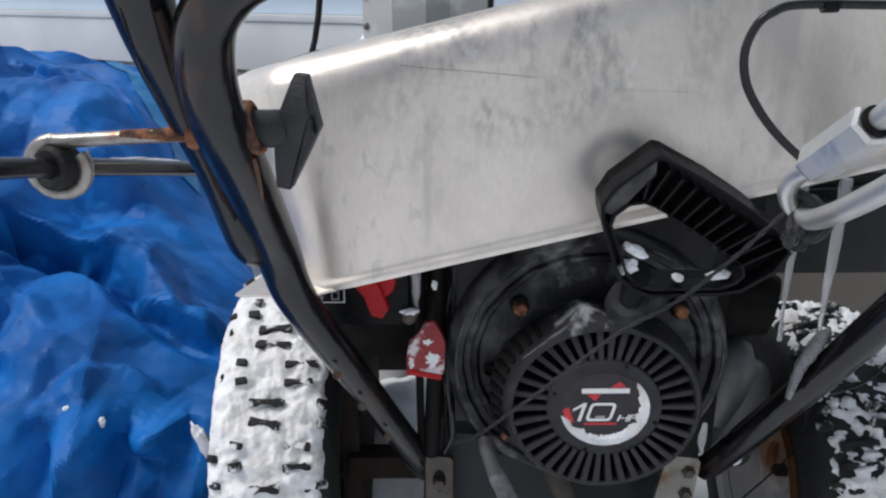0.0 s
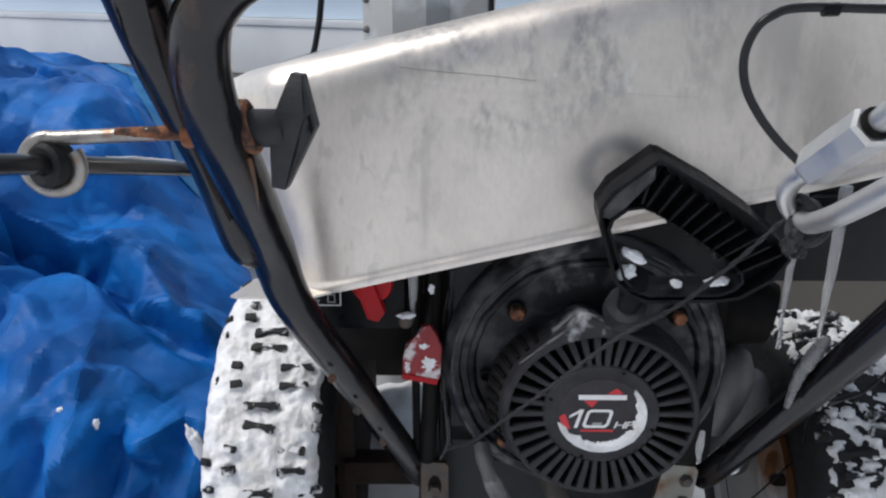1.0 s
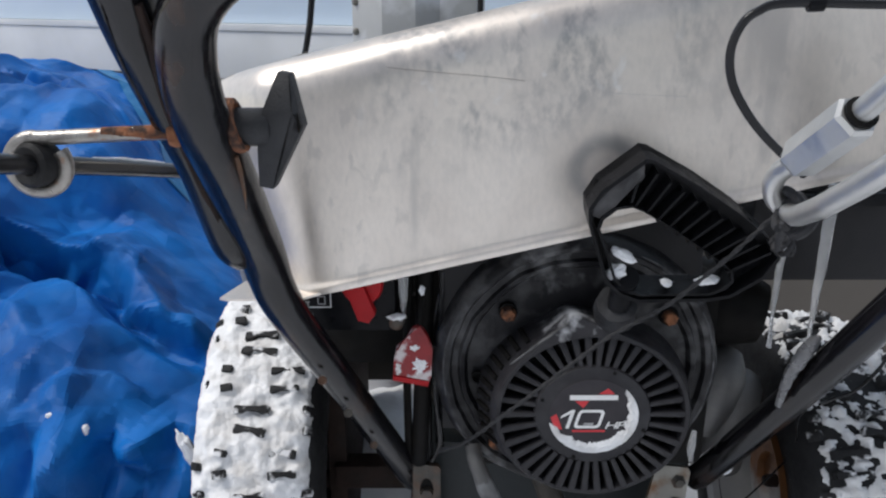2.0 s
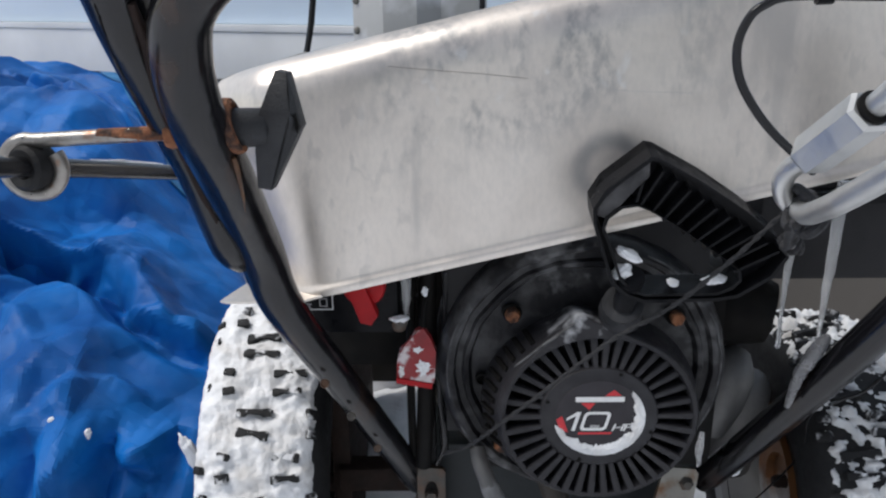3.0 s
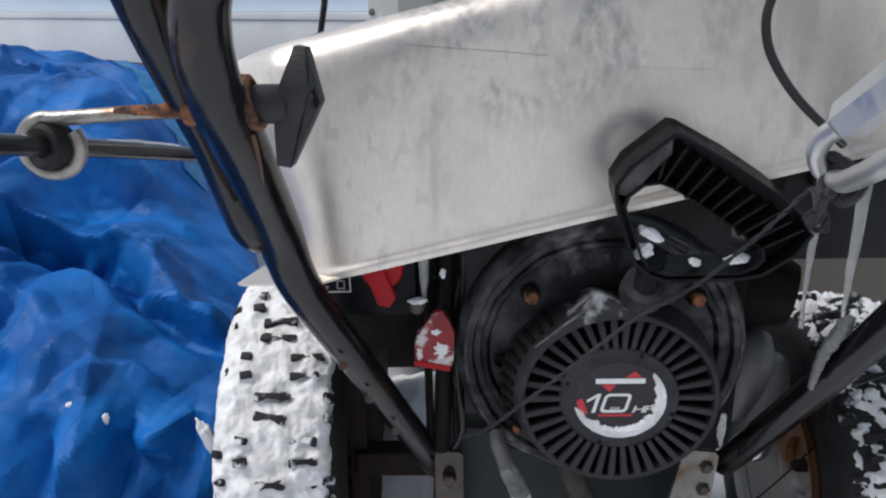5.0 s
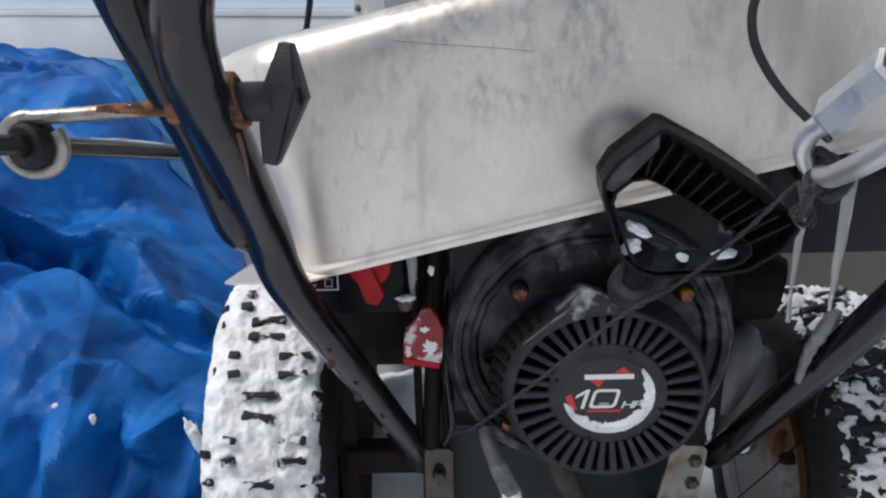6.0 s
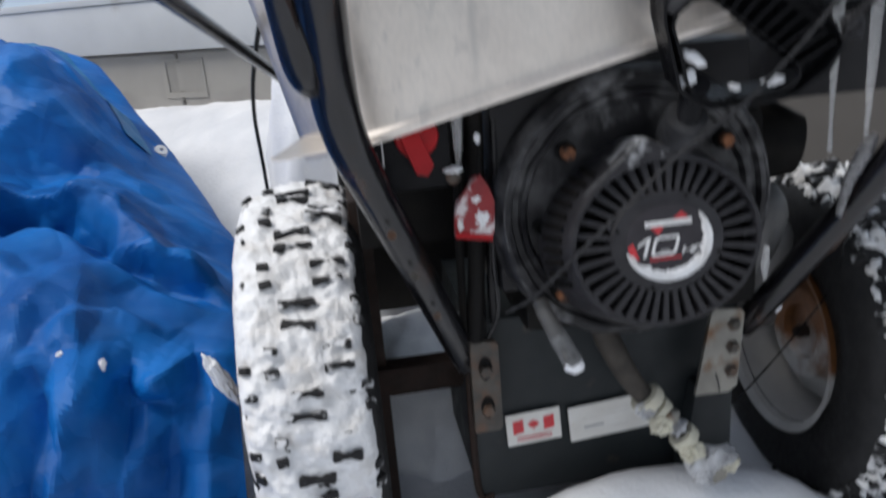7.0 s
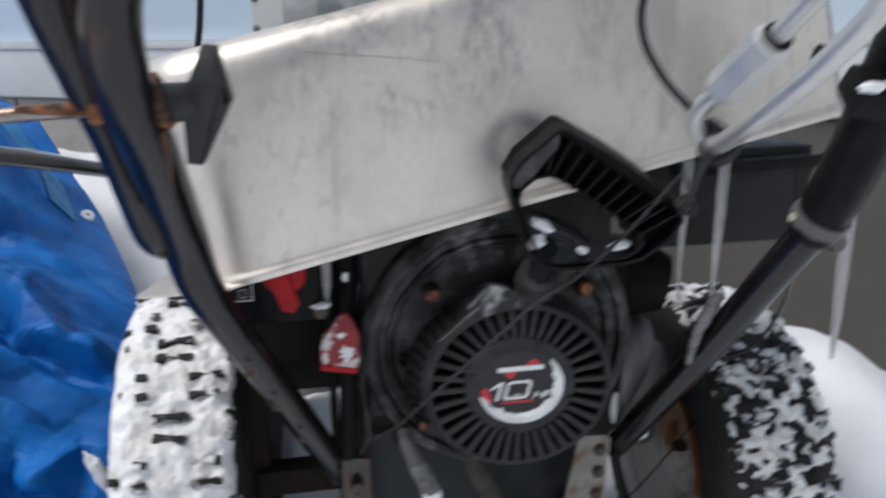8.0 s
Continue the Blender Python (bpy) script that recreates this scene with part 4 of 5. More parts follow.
    part("figure_nought", ringed(bmesh.new(), slope, rounded(-0.0140, 0.0085, -0.0125, 0.0065, 0.004), rounded(-0.0114, 0.0059, -0.0099, 0.0039, 0.0022), 0.0003), WHITE_INK, disc, smooth=False)
    part("small_bar", prism(bmesh.new(), slope, [(-0.006, -0.0095), (0.002, -0.0095), (0.002, -0.007), (-0.006, -0.007)], 0.0003), GREY_INK, disc, smooth=False)
    words("HP", lift @ Matrix.Translation((0.0175, -0.0098, 0.0003)) @ Matrix.Diagonal((1.3, 0.85, 1, 1)), 0.0118, WHITE_INK, disc, 0.25)
    # patchy crust of snow along the lower and side rim of the decal
    bm = bmesh.new()
    rows, steps = [], 90
    for k in range(steps):
        a = radians(190 + 215 * k / (steps - 1))
        ease = math.sin(math.pi * min(1.0, max(0.0, k / (steps - 1)))) ** 0.45
        wide = (0.0115 + 0.0055 * noise.noise(Vector((k * 0.16, 1, 0))) + 0.003 * noise.noise(Vector((k * 0.6, 5, 0)))) * ease
        ring = []
        for j in range(12):
            r = 0.0385 - wide * j / 11
            hgt = 0.0084 + 0.0011 * ease * math.sin(math.pi * min(1, (j + 0.2) / 11)) + 0.0012 * noise.fractal(Vector((k * 0.35, j * 0.9, 4)), 1.0, 2.0, 3)
            ring.append(bm.verts.new(g @ Vector((math.cos(a) * r, math.sin(a) * r, hgt))))
        rows.append(ring)
    for r0, r1 in zip(rows, rows[1:]):
        for j in range(11):
            bm.faces.new((r0[j], r0[j + 1], r1[j + 1], r1[j]))
    part("snow_crust", bm, TYRE_SNOW, cover, "thin crust of white snow", angle=180)
    # rope outlet boot, then a pale rod for the highlight and frost on the flank edge
    bm = rod([(0.163, 0.630, 0.490), (0.158, 0.618, 0.498), (0.155, 0.604, 0.508), (0.153, 0.590, 0.519)], [0.0165, 0.0178, 0.0176, 0.0162], 4, 20, wobble=0.04)
    part("rope_outlet", bm, STUB, MACHINE, "dark rubber rope outlet")
    bm = rod([(0.068, 0.596, 0.461), (0.09, 0.594, 0.480), (0.116, 0.592, 0.5015)], [0.0006, 0.0013, 0.0008], 8, 8, wobble=0.4)
    part("frost_line", bm, HIGHLIGHT_FROST, cover)


LEAN_BACK, FLAT = 9.0, 0.86
engine()


# aluminium panel
PU = Vector((0.52, 0.003, 0.119)).normalized()
PN = Vector((0.0, 1.0, -0.07)).normalized()
PV = PU.cross(PN)
PO = Vector((-0.103, 0.605, 0.5215))


def panel():
    plan = [(u, 0.0) for u in np.linspace(0.547, 0.03, 70)] + [(0.018, 0.001), (0.008, 0.004), (0.0, 0.009), (-0.008, 0.015), (-0.024, 0.03), (-0.042, 0.048), (-0.047, 0.056), (-0.047, 0.07)]
    section = [(0.010, -0.003), (0.001, -0.004), (-0.0022, -0.0032), (-0.0034, -0.0005), (-0.0026, 0.0026), (-0.0006, 0.0046), (0.0, 0.008)]
    section += [(0.0, v) for v in np.linspace(0.016, 0.150, 26)]
    section += [(0.0008, 0.158), (0.003, 0.166), (0.0065, 0.173), (0.011, 0.178), (0.017, 0.182), (0.025, 0.1845), (0.09, 0.188)]
    dent = (0.243, 0.052)
    bm = bmesh.new()
    rows = []
    for i, (u, w) in enumerate(plan):
        a, b = plan[max(i - 1, 0)], plan[min(i + 1, len(plan) - 1)]
        d = Vector((b[0] - a[0], b[1] - a[1])).normalized()
        inward = Vector((-d.y, d.x)) if -d.y * 0 + d.x * 1 > 0 else Vector((d.y, -d.x))
        if inward.dot(Vector((0.25, 0.06)) - Vector((u, w))) < 0:
            inward = -inward
        ring = []
        for c, v in section:
            q = Vector((u, w)) + inward * c
            k = 0.0020 * math.exp(-((u - dent[0]) / 0.016) ** 2 - ((v - dent[1]) / 0.016) ** 2)
            ripple = 0.0009 * noise.noise(Vector((u * 9, v * 12, 1)))
            ring.append(bm.verts.new(PO + PU * q.x + PN * (q.y + k + ripple) + PV * v))
        rows.append(ring)
    for r0, r1 in zip(rows, rows[1:]):
        for j in range(len(section) - 1):
            bm.faces.new((r0[j], r0[j + 1], r1[j + 1], r1[j]))
    p = part("dash_panel", bm, ALU, MACHINE, "bare aluminium cover panel with smudges, scratches and a dent", angle=50)
    so = p.modifiers.new("thickness", "SOLIDIFY")
    so.thickness, so.offset = 0.0015, 0
    wing = prism(bmesh.new(), Matrix(((1, 0, 0, 0), (0, 1, 0, 0), (0.10, 0.12, 1, 0.4595), (0, 0, 0, 1))), [(-0.174, 0.612), (-0.168, 0.6085), (-0.103, 0.597), (-0.05, 0.62), (-0.13, 0.69)], 0.002)
    part("panel_foot", wing, ALU, p, smooth=False)
    for u0, u1, v0, slope, metal in ((0.111, 0.212, 0.1617, -0.343, BRACKET), (0.272, 0.331, 0.1055, -0.30, ZINC)):
        part("scratch", tube(bmesh.new(), [PO + PU * u + PN * -0.0008 + PV * (v0 + slope * (u - u0) + 0.0007 * math.sin(u * 40)) for u in np.linspace(u0, u1, 20)], 0.00016, 5), metal, p)


panel()


# handle bars
def handles():
    b_pts = [(-0.018, 0.722, 0.265), (-0.031, 0.702, 0.300), (-0.085, 0.620, 0.446), (-0.114, 0.574, 0.526), (-0.1215, 0.549, 0.578), (-0.1235, 0.490, 0.645), (-0.1265, 0.452, 0.688), (-0.1245, 0.430, 0.724), (-0.113, 0.414, 0.750), (-0.085, 0.402, 0.769), (-0.03, 0.397, 0.778)]
    left = part("lower_handle", rod(b_pts, [0.0135, 0.0142, 0.0148, 0.016, 0.0172, 0.0172, 0.0165, 0.0165, 0.0155, 0.0145, 0.014], 6, 20), BLACK_PAINT, MACHINE, "black painted steel handle tube with rust streaks")
    a_pts = [(-0.134, 0.545, 0.572), (-0.139, 0.530, 0.590), (-0.144, 0.497, 0.650), (-0.150, 0.463, 0.698), (-0.153, 0.440, 0.734), (-0.154, 0.425, 0.762), (-0.156, 0.39, 0.82)]
    part("upper_handle", rod(a_pts, [0.009, 0.0125, 0.0135, 0.0135, 0.0155, 0.0175, 0.0175], 6, 20), BLACK_PAINT, MACHINE, "black painted steel upper handle tube")
    r_pts = [(0.284, 0.725, 0.262), (0.292, 0.705, 0.29), (0.328, 0.629, 0.411), (0.350, 0.570, 0.504), (0.363, 0.534, 0.560), (0.366, 0.51, 0.60)]
    part("lower_handle", rod(r_pts, [0.0135, 0.014, 0.0145, 0.015, 0.0155, 0.0155], 6, 20), BLACK_PAINT, MACHINE, "black painted steel handle tube with ice on it")
    u_pts = [(0.362, 0.535, 0.556), (0.363, 0.515, 0.59), (0.360, 0.485, 0.64), (0.353, 0.455, 0.69), (0.345, 0.42, 0.745), (0.34, 0.38, 0.81)]
    part("upper_handle", rod(u_pts, [0.0185, 0.0205, 0.021, 0.021, 0.02, 0.02], 5, 20), BLACK_PLASTIC, MACHINE, "black upper handle sleeve")
    for x, y, z in ((-0.0895, 0.6055, 0.4555), (-0.0725, 0.6315, 0.4095), (-0.0535, 0.6605, 0.3585)):
        part("rivet", lathe(bmesh.new(), Matrix.Translation(Vector((x, y, z)) + Vector((0.05, -0.78, -0.38)).normalized() * 0.0148) @ pose(0, 0, 0, 62, 0, 8), [(0.0, 0.0), (0.0025, 0.0), (0.0035, 0.001), (0.004, -0.001)], 12), BRACKET, left)
    tube_way = Vector((0.003, -0.022, 0.035)).to_track_quat("Z", "Y").to_matrix().to_4x4()
    part("clamp_band", lathe(bmesh.new(), Matrix.Translation((0.3625, 0.5265, 0.570)) @ tube_way, [(0.0195, -0.006), (0.0225, -0.0055), (0.023, 0.0), (0.0225, 0.0055), (0.0195, 0.006)], 8), MUFFLER, MACHINE, "dull grey steel clamp band round the handle", angle=20)
    clamp = part("handle_clamp", rod([(0.340, 0.529, 0.572), (0.365, 0.537, 0.556), (0.388, 0.548, 0.54)], 0.004, 4, 8), GREY_STEEL, MACHINE, "grey steel clamp bolt")
    part("nut", lathe(bmesh.new(), pose(0.388, 0.54, 0.545, 90, 0, 0), [(0.0, 0.006), (0.007, 0.006), (0.008, 0.004), (0.008, -0.004), (0.0, -0.004)], 6), MUFFLER, clamp)
    part("rust_seam", rod([(-0.142, 0.418, 0.75), (-0.141, 0.4295, 0.73), (-0.1445, 0.450, 0.698), (-0.142, 0.483, 0.65), (-0.136, 0.516, 0.60), (-0.1275, 0.536, 0.572)], [0.0025, 0.003, 0.0034, 0.003, 0.0034, 0.0018], 8, 10, wobble=0.25), BROWN_RUST, left)
    # wing knob on the post
    bm = bmesh.new()
    f = [bm.verts.new(Vector(v) + Vector((-0.001, 0.008, 0.003))) for v in ((-0.084, 0.462, 0.7095), (-0.0765, 0.459, 0.7085), (-0.0752, 0.4535, 0.686), (-0.0935, 0.4575, 0.6875), (-0.0985, 0.4595, 0.664), (-0.0995, 0.463, 0.6405), (-0.0905, 0.460, 0.6395), (-0.0705, 0.462, 0.6775))]
    k2 = [bm.verts.new(v.co + Vector((0.001, 0.011, 0.0))) for v in f]
    for q in ((0, 1, 2, 3), (3, 2, 4), (4, 2, 6, 5), (1, 7, 2), (2, 7, 6)):
        bm.faces.new([f[i] for i in q])
    loop = (0, 1, 7, 6, 5, 4, 3)
    for i, j in zip(loop, loop[1:] + loop[:1]):
        bm.faces.new((f[i], f[j], k2[j], k2[i]))
    bm.faces.new([k2[i] for i in loop][::-1])
    bmesh.ops.bevel(bm, geom=bm.edges[:], offset=0.0007, segments=2, profile=0.6, affect="EDGES")
    k = part("wing_knob", bm, KNOB, MACHINE, "black plastic wing knob", angle=25)
    # dark patch put in for the shade of the wing's hollow
    part("hollow", prism(bmesh.new(), facing(-0.001, 0.4645, 0.003), [(-0.0728, 0.686), (-0.0712, 0.678), (-0.0722, 0.674), (-0.0735, 0.677)], 0.003), DARK_CAVITY, k)
    part("stem", lathe(bmesh.new(), pose(-0.117, 0.474, 0.6795, 0, 90, 0), [(0.0, 0.0), (0.0116, 0.0), (0.0116, 0.024), (0.010, 0.026), (0.0, 0.026)], 20), KNOB, k)
    part("rust_collar", lathe(bmesh.new(), pose(-0.1105, 0.4675, 0.6815, 0, 76, 0), [(0.0, -0.006), (0.0145, -0.006), (0.017, -0.001), (0.016, 0.0025), (0.013, 0.003), (0.012, 0.001), (0.0, 0.001)], 24), RUST, k, "rusty washer")
    # rust run below the washer
    part("rust_run", rod([(-0.1105, 0.461, 0.664), (-0.1105, 0.467, 0.655), (-0.1125, 0.480, 0.638), (-0.1145, 0.490, 0.624)], [0.0012, 0.0016, 0.0013, 0.0005], 7, 8, wobble=0.3), RUST_RUN, left)
    # eye bolt that carries the crank rod
    eye = Vector((-0.231, 0.468, 0.658))
    pts = [(-0.138, 0.466, 0.678), (-0.17, 0.466, 0.677), (-0.207, 0.467, 0.675)]
    pts += [tuple(eye + Vector((math.sin(a), 0.0, math.cos(a))) * 0.0165) for a in [radians(v) for v in (15, -10, -40, -70, -100, -130, -160, -190, -215, -240, -265, -288, -300)]]
    e = part("eye_bolt", rod(pts, 0.0045, 4, 12), ROD_STEEL, MACHINE, "steel eye bolt with an orange rusted shank")
    part("rusted_shank", rod([(-0.142, 0.466, 0.678), (-0.165, 0.466, 0.6772), (-0.189, 0.4665, 0.6762)], 0.0046, 4, 12, wobble=0.08), RUST, e)
    part("collar", lathe(bmesh.new(), pose(-0.146, 0.466, 0.678, 0, 90, 0), [(0.0, -0.003), (0.0085, -0.003), (0.0095, 0.0), (0.0085, 0.004), (0.0, 0.004)], 16), RUST, e)
    d = Vector((0.049, 0.394, -0.095)).normalized()
    bush = Matrix.Translation(eye) @ Vector((0.35, 0.93, -0.1)).to_track_quat("Z", "Y").to_matrix().to_4x4()
    part("bushing", lathe(bmesh.new(), bush, [(0.0065, -0.008), (0.011, -0.009), (0.0135, -0.007), (0.0135, 0.007), (0.011, 0.009), (0.0065, 0.008), (0.0065, -0.008)], 28), RUBBER, e, "black rubber bushing")
    part("crank_rod", rod([(-0.2963, 0.4045, 0.6103), (-0.2714, 0.4000, 0.6358), (-0.2481, 0.3958, 0.6597), (-0.2406, 0.4064, 0.6631), eye, eye + d * 0.62], 0.0062, 10, 14), CABLE, MACHINE, "black chute crank rod with a bent end")
    part("snow_ridge", rod([eye + d * 0.06 + Vector((0, 0, 0.006)), eye + d * 0.1 + Vector((0, 0, 0.0065)), eye + d * 0.16 + Vector((0, 0, 0.0062))], [0.001, 0.0022, 0.0012], 8, 8, wobble=0.6), SNOW, MACHINE)


handles()


# starter grip: an open frame with a ribbed bar
def starter_grip():
    g = thing("starter_grip", (0.195, 0.576, 0.53), "black plastic recoil starter grip with a ribbed bar and snow inside", "starter grip")
    # the grip leans back from its bar down to the rope outlet
    f = facing(0, 0.570, 0.56, 0, 15.6)
    outer = [(0.1549, 0.089), (0.1608, 0.0879), (0.1978, 0.0666), (0.2315, 0.0436), (0.2581, 0.0213), (0.2707, 0.0037), (0.2626, -0.0156), (0.2401, -0.0339), (0.2236, -0.0372), (0.1662, -0.0385), (0.1522, -0.0325), (0.139, -0.0195), (0.1282, 0.0113), (0.1204, 0.0338), (0.1185, 0.0473), (0.1262, 0.063)]
    inner = [(0.1509, 0.0491), (0.1598, 0.0454), (0.1804, 0.0325), (0.2014, 0.0176), (0.224, 0.0011), (0.2344, -0.0078), (0.2371, -0.0169), (0.2323, -0.024), (0.2216, -0.0293), (0.1678, -0.0299), (0.1562, -0.0253), (0.1465, -0.0143), (0.1371, 0.0113), (0.1293, 0.0301), (0.131, 0.0387), (0.1402, 0.0473)]
    mid_o = [(x + (0.194 - x) * 0.035, y + (0.024 - y) * 0.05) for x, y in outer]
    part("frame", ringed(bmesh.new(), f, outer, mid_o, 0.026), BLACK_PLASTIC, g, angle=30)
    part("inner_rim", ringed(bmesh.new(), f, [(x + (x - 0.188) * 0.045, y + (y - 0.012) * 0.05) for x, y in inner], inner, 0.026), BLACK_PLASTIC, g, angle=30)
    part("back_plate", ringed(bmesh.new(), f @ Matrix.Translation((0, 0, -0.014)), outer, inner, 0.011), BLACK_PLASTIC, g, angle=30)
    a0, a1 = Vector((0.1531, 0.0849)), Vector((0.2679, 0.0043))
    b0, b1 = Vector((0.1497, 0.0503)), Vector((0.2376, -0.0162))
    for k in range(11):
        s = (k + 0.15) / 10.6
        p, q = a0.lerp(a1, s), b0.lerp(b1, max(0, s - 0.075) * 1.05)
        q = p.lerp(q, 0.95)
        d = (q - p).normalized()
        n = Vector((-d.y, d.x)) * 0.001
        part("rib", prism(bmesh.new(), f @ Matrix.Translation((0, 0, -0.0018)), [tuple(p + n), tuple(p - n), tuple(q - n), tuple(q + n)], 0.0135), BLACK_PLASTIC, g, smooth=False)
    # sloped shoulder and the neck that enters the rope outlet
    part("shoulder", prism(bmesh.new(), f @ Matrix.Translation((0, 0, -0.001)), [(0.155, 0.0873), (0.1446, 0.0773), (0.122, 0.0527), (0.1216, 0.0412), (0.131, 0.0375), (0.1408, 0.0533), (0.1567, 0.0725)], 0.02, 0.002), ENGINE_PAINT, g)
    part("stem", rod([f @ Vector((0.1555, -0.018, -0.006)), f @ Vector((0.157, -0.03, -0.012)), (0.154, 0.592, 0.514)], [0.011, 0.010, 0.0095], 4, 14), BLACK_PLASTIC, g)
    for i, (x, y, sx, sy, tilt) in enumerate([(0.1526, 0.0011, 0.0115, 0.004, 32), (0.1482, -0.0149, 0.0082, 0.0066, -25), (0.1898, -0.0253, 0.0046, 0.0024, 10), (0.2221, -0.0227, 0.0094, 0.0033, -8)]):
        bm = lump(bmesh.new(), (0, 0, 0), (sx, sy, 0.005), 0.24, 1.8, 4, i * 3.1)
        bmesh.ops.transform(bm, matrix=f @ pose(x, y, -0.009, 0, 0, -tilt), verts=bm.verts[:])
        part("snow_bit", bm, SNOW, g, "small lump of snow")
    return g


starter_grip()


def twisted_cord(pts, r, steps=10):
    """Two strands wound round each other."""
    c = curve_points(pts, steps)
    bm = bmesh.new()
    for ph in (0, math.pi):
        run, line = 0.0, []
        for i, p in enumerate(c):
            d = (c[min(i + 1, len(c) - 1)] - c[max(i - 1, 0)]).normalized()
            s = d.cross(Vector((0, 1, 0.3))).normalized()
            u = d.cross(s)
            run += (p - c[i - 1]).length if i else 0
            a = run / (r * 7) * 2 * math.pi * 0.5 + ph
            line.append(p + (s * math.cos(a) + u * math.sin(a)) * r * 0.45)
        tube(bm, line, r * 0.62, 7)
    return bm


def cords():
    c = thing("pull_cord", (0.01, 0.63, 0.351), "thin black pull cord knotted to a steel link", "cord")
    part("strand", twisted_cord([(0.1585, 0.3315, 0.664), (0.178, 0.375, 0.645), (0.210, 0.445, 0.618), (0.237, 0.508, 0.612), (0.251, 0.546, 0.604), (0.2395, 0.555, 0.585), (0.2260, 0.559, 0.568), (0.2113, 0.564, 0.5505), (0.195, 0.569, 0.532), (0.177, 0.576, 0.5145), (0.141, 0.578, 0.491), (0.084, 0.578, 0.442), (0.052, 0.598, 0.402), (0.031, 0.63, 0.365), (0.008, 0.64, 0.350)], 0.0019), CORD, c)
    part("strand", twisted_cord([(0.161, 0.334, 0.6635), (0.186, 0.39, 0.640), (0.222, 0.465, 0.613), (0.254, 0.535, 0.590), (0.266, 0.556, 0.580), (0.262, 0.562, 0.571)], 0.0021), CORD, c)
    part("strand", twisted_cord([(0.157, 0.330, 0.667), (0.180, 0.382, 0.641), (0.214, 0.455, 0.609), (0.246, 0.530, 0.585), (0.258, 0.550, 0.585)], 0.0020), CORD, c)
    # hitches round the link and at the grip
    for x, y, z, r, tilt in ((0.1565, 0.3305, 0.667, 0.0064, 20), (0.1600, 0.3325, 0.6655, 0.0066, 35), (0.1635, 0.334, 0.664, 0.006, 10), (0.1545, 0.324, 0.6665, 0.0066, 50), (0.156, 0.3275, 0.668, 0.007, 5), (0.1575, 0.320, 0.6665, 0.0062, 75), (0.262, 0.554, 0.581, 0.0066, 60), (0.266, 0.558, 0.577, 0.006, 30), (0.258, 0.551, 0.586, 0.006, 80)):
        m = pose(x, y, z, 15, 60 + tilt, 20)
        part("hitch", rod([m @ Vector((math.cos(a) * r, math.sin(a) * r, 0.0009 * a)) for a in np.linspace(0, 6.6, 14)], 0.0021, 3, 7), CORD, c)


cords()


def quick_link():
    """Oval steel link with a threaded hexagon sleeve."""
    t = thing("quick_link", (0.160, 0.331, 0.666), "zinc-plated steel quick link with a threaded hexagon sleeve", "quick link")
    up = [(0.163, 0.327, 0.664), (0.1595, 0.3325, 0.6655), (0.1545, 0.3335, 0.6695), (0.1505, 0.330, 0.677), (0.150, 0.324, 0.684), (0.1515, 0.315, 0.690), (0.154, 0.302, 0.6995), (0.157, 0.283, 0.714), (0.159, 0.262, 0.730), (0.160, 0.246, 0.740), (0.159, 0.231, 0.745), (0.157, 0.220, 0.740)]
    part("bar", rod(up, 0.0043, 6, 14), ZINC, t)
    low = [(0.1595, 0.3325, 0.6655), (0.1562, 0.318, 0.6672), (0.1535, 0.301, 0.6735), (0.1515, 0.281, 0.683), (0.153, 0.251, 0.702), (0.1545, 0.228, 0.720), (0.156, 0.219, 0.731), (0.157, 0.220, 0.740)]
    part("bar", rod(low, 0.0045, 6, 14), ZINC, t)
    a, b = Vector((0.1515, 0.3135, 0.691)), Vector((0.157, 0.2835, 0.7135))
    m = Matrix.Translation(a) @ (b - a).to_track_quat("Z", "Y").to_matrix().to_4x4()
    ln = (b - a).length
    part("sleeve", lathe(bmesh.new(), m, [(0.0042, -0.0005), (0.0074, 0.0), (0.0086, 0.002), (0.0086, ln - 0.002), (0.0074, ln), (0.0042, ln + 0.0005)], 6), ZINC, t, "hexagon sleeve nut", angle=25)
    part("collar", lathe(bmesh.new(), m, [(0.0045, ln), (0.0062, ln + 0.0005), (0.0062, ln + 0.002), (0.0045, ln + 0.0025)], 20), DARK_CAVITY, t)


quick_link()


def control_cable():
    part("control_cable", rod([(0.40, 0.43, 0.745), (0.30, 0.42, 0.749), (0.23, 0.42, 0.750), (0.185, 0.42, 0.7505), (0.171, 0.42, 0.7465), (0.164, 0.421, 0.740), (0.1605, 0.423, 0.727), (0.1645, 0.427, 0.711), (0.1755, 0.432, 0.695), (0.190, 0.437, 0.680), (0.2095, 0.443, 0.664), (0.222, 0.452, 0.655)], 0.0024, 6, 12), CABLE, MACHINE, "black sheathed control cable")
    part("cable_tie", rod([(0.196, 0.42, 0.7495), (0.204, 0.42, 0.7498)], 0.0034, 2, 8), BLACK_PLASTIC, MACHINE)
    part("thin_wire", rod([(0.367, 0.565, 0.518), (0.371, 0.575, 0.502), (0.368, 0.619, 0.441), (0.356, 0.665, 0.372), (0.376, 0.719, 0.286), (0.329, 0.821, 0.106), (0.19, 0.6, 0.28)], 0.0011, 6, 6), CABLE, MACHINE, "thin black wire")
    part("loose_wire", rod([(0.369, 0.566, 0.516), (0.383, 0.585, 0.495), (0.402, 0.627, 0.446), (0.402, 0.659, 0.403), (0.382, 0.661, 0.392), (0.367, 0.655, 0.39)], 0.0017, 6, 6), CABLE, MACHINE, "thin black wire")


control_cable()


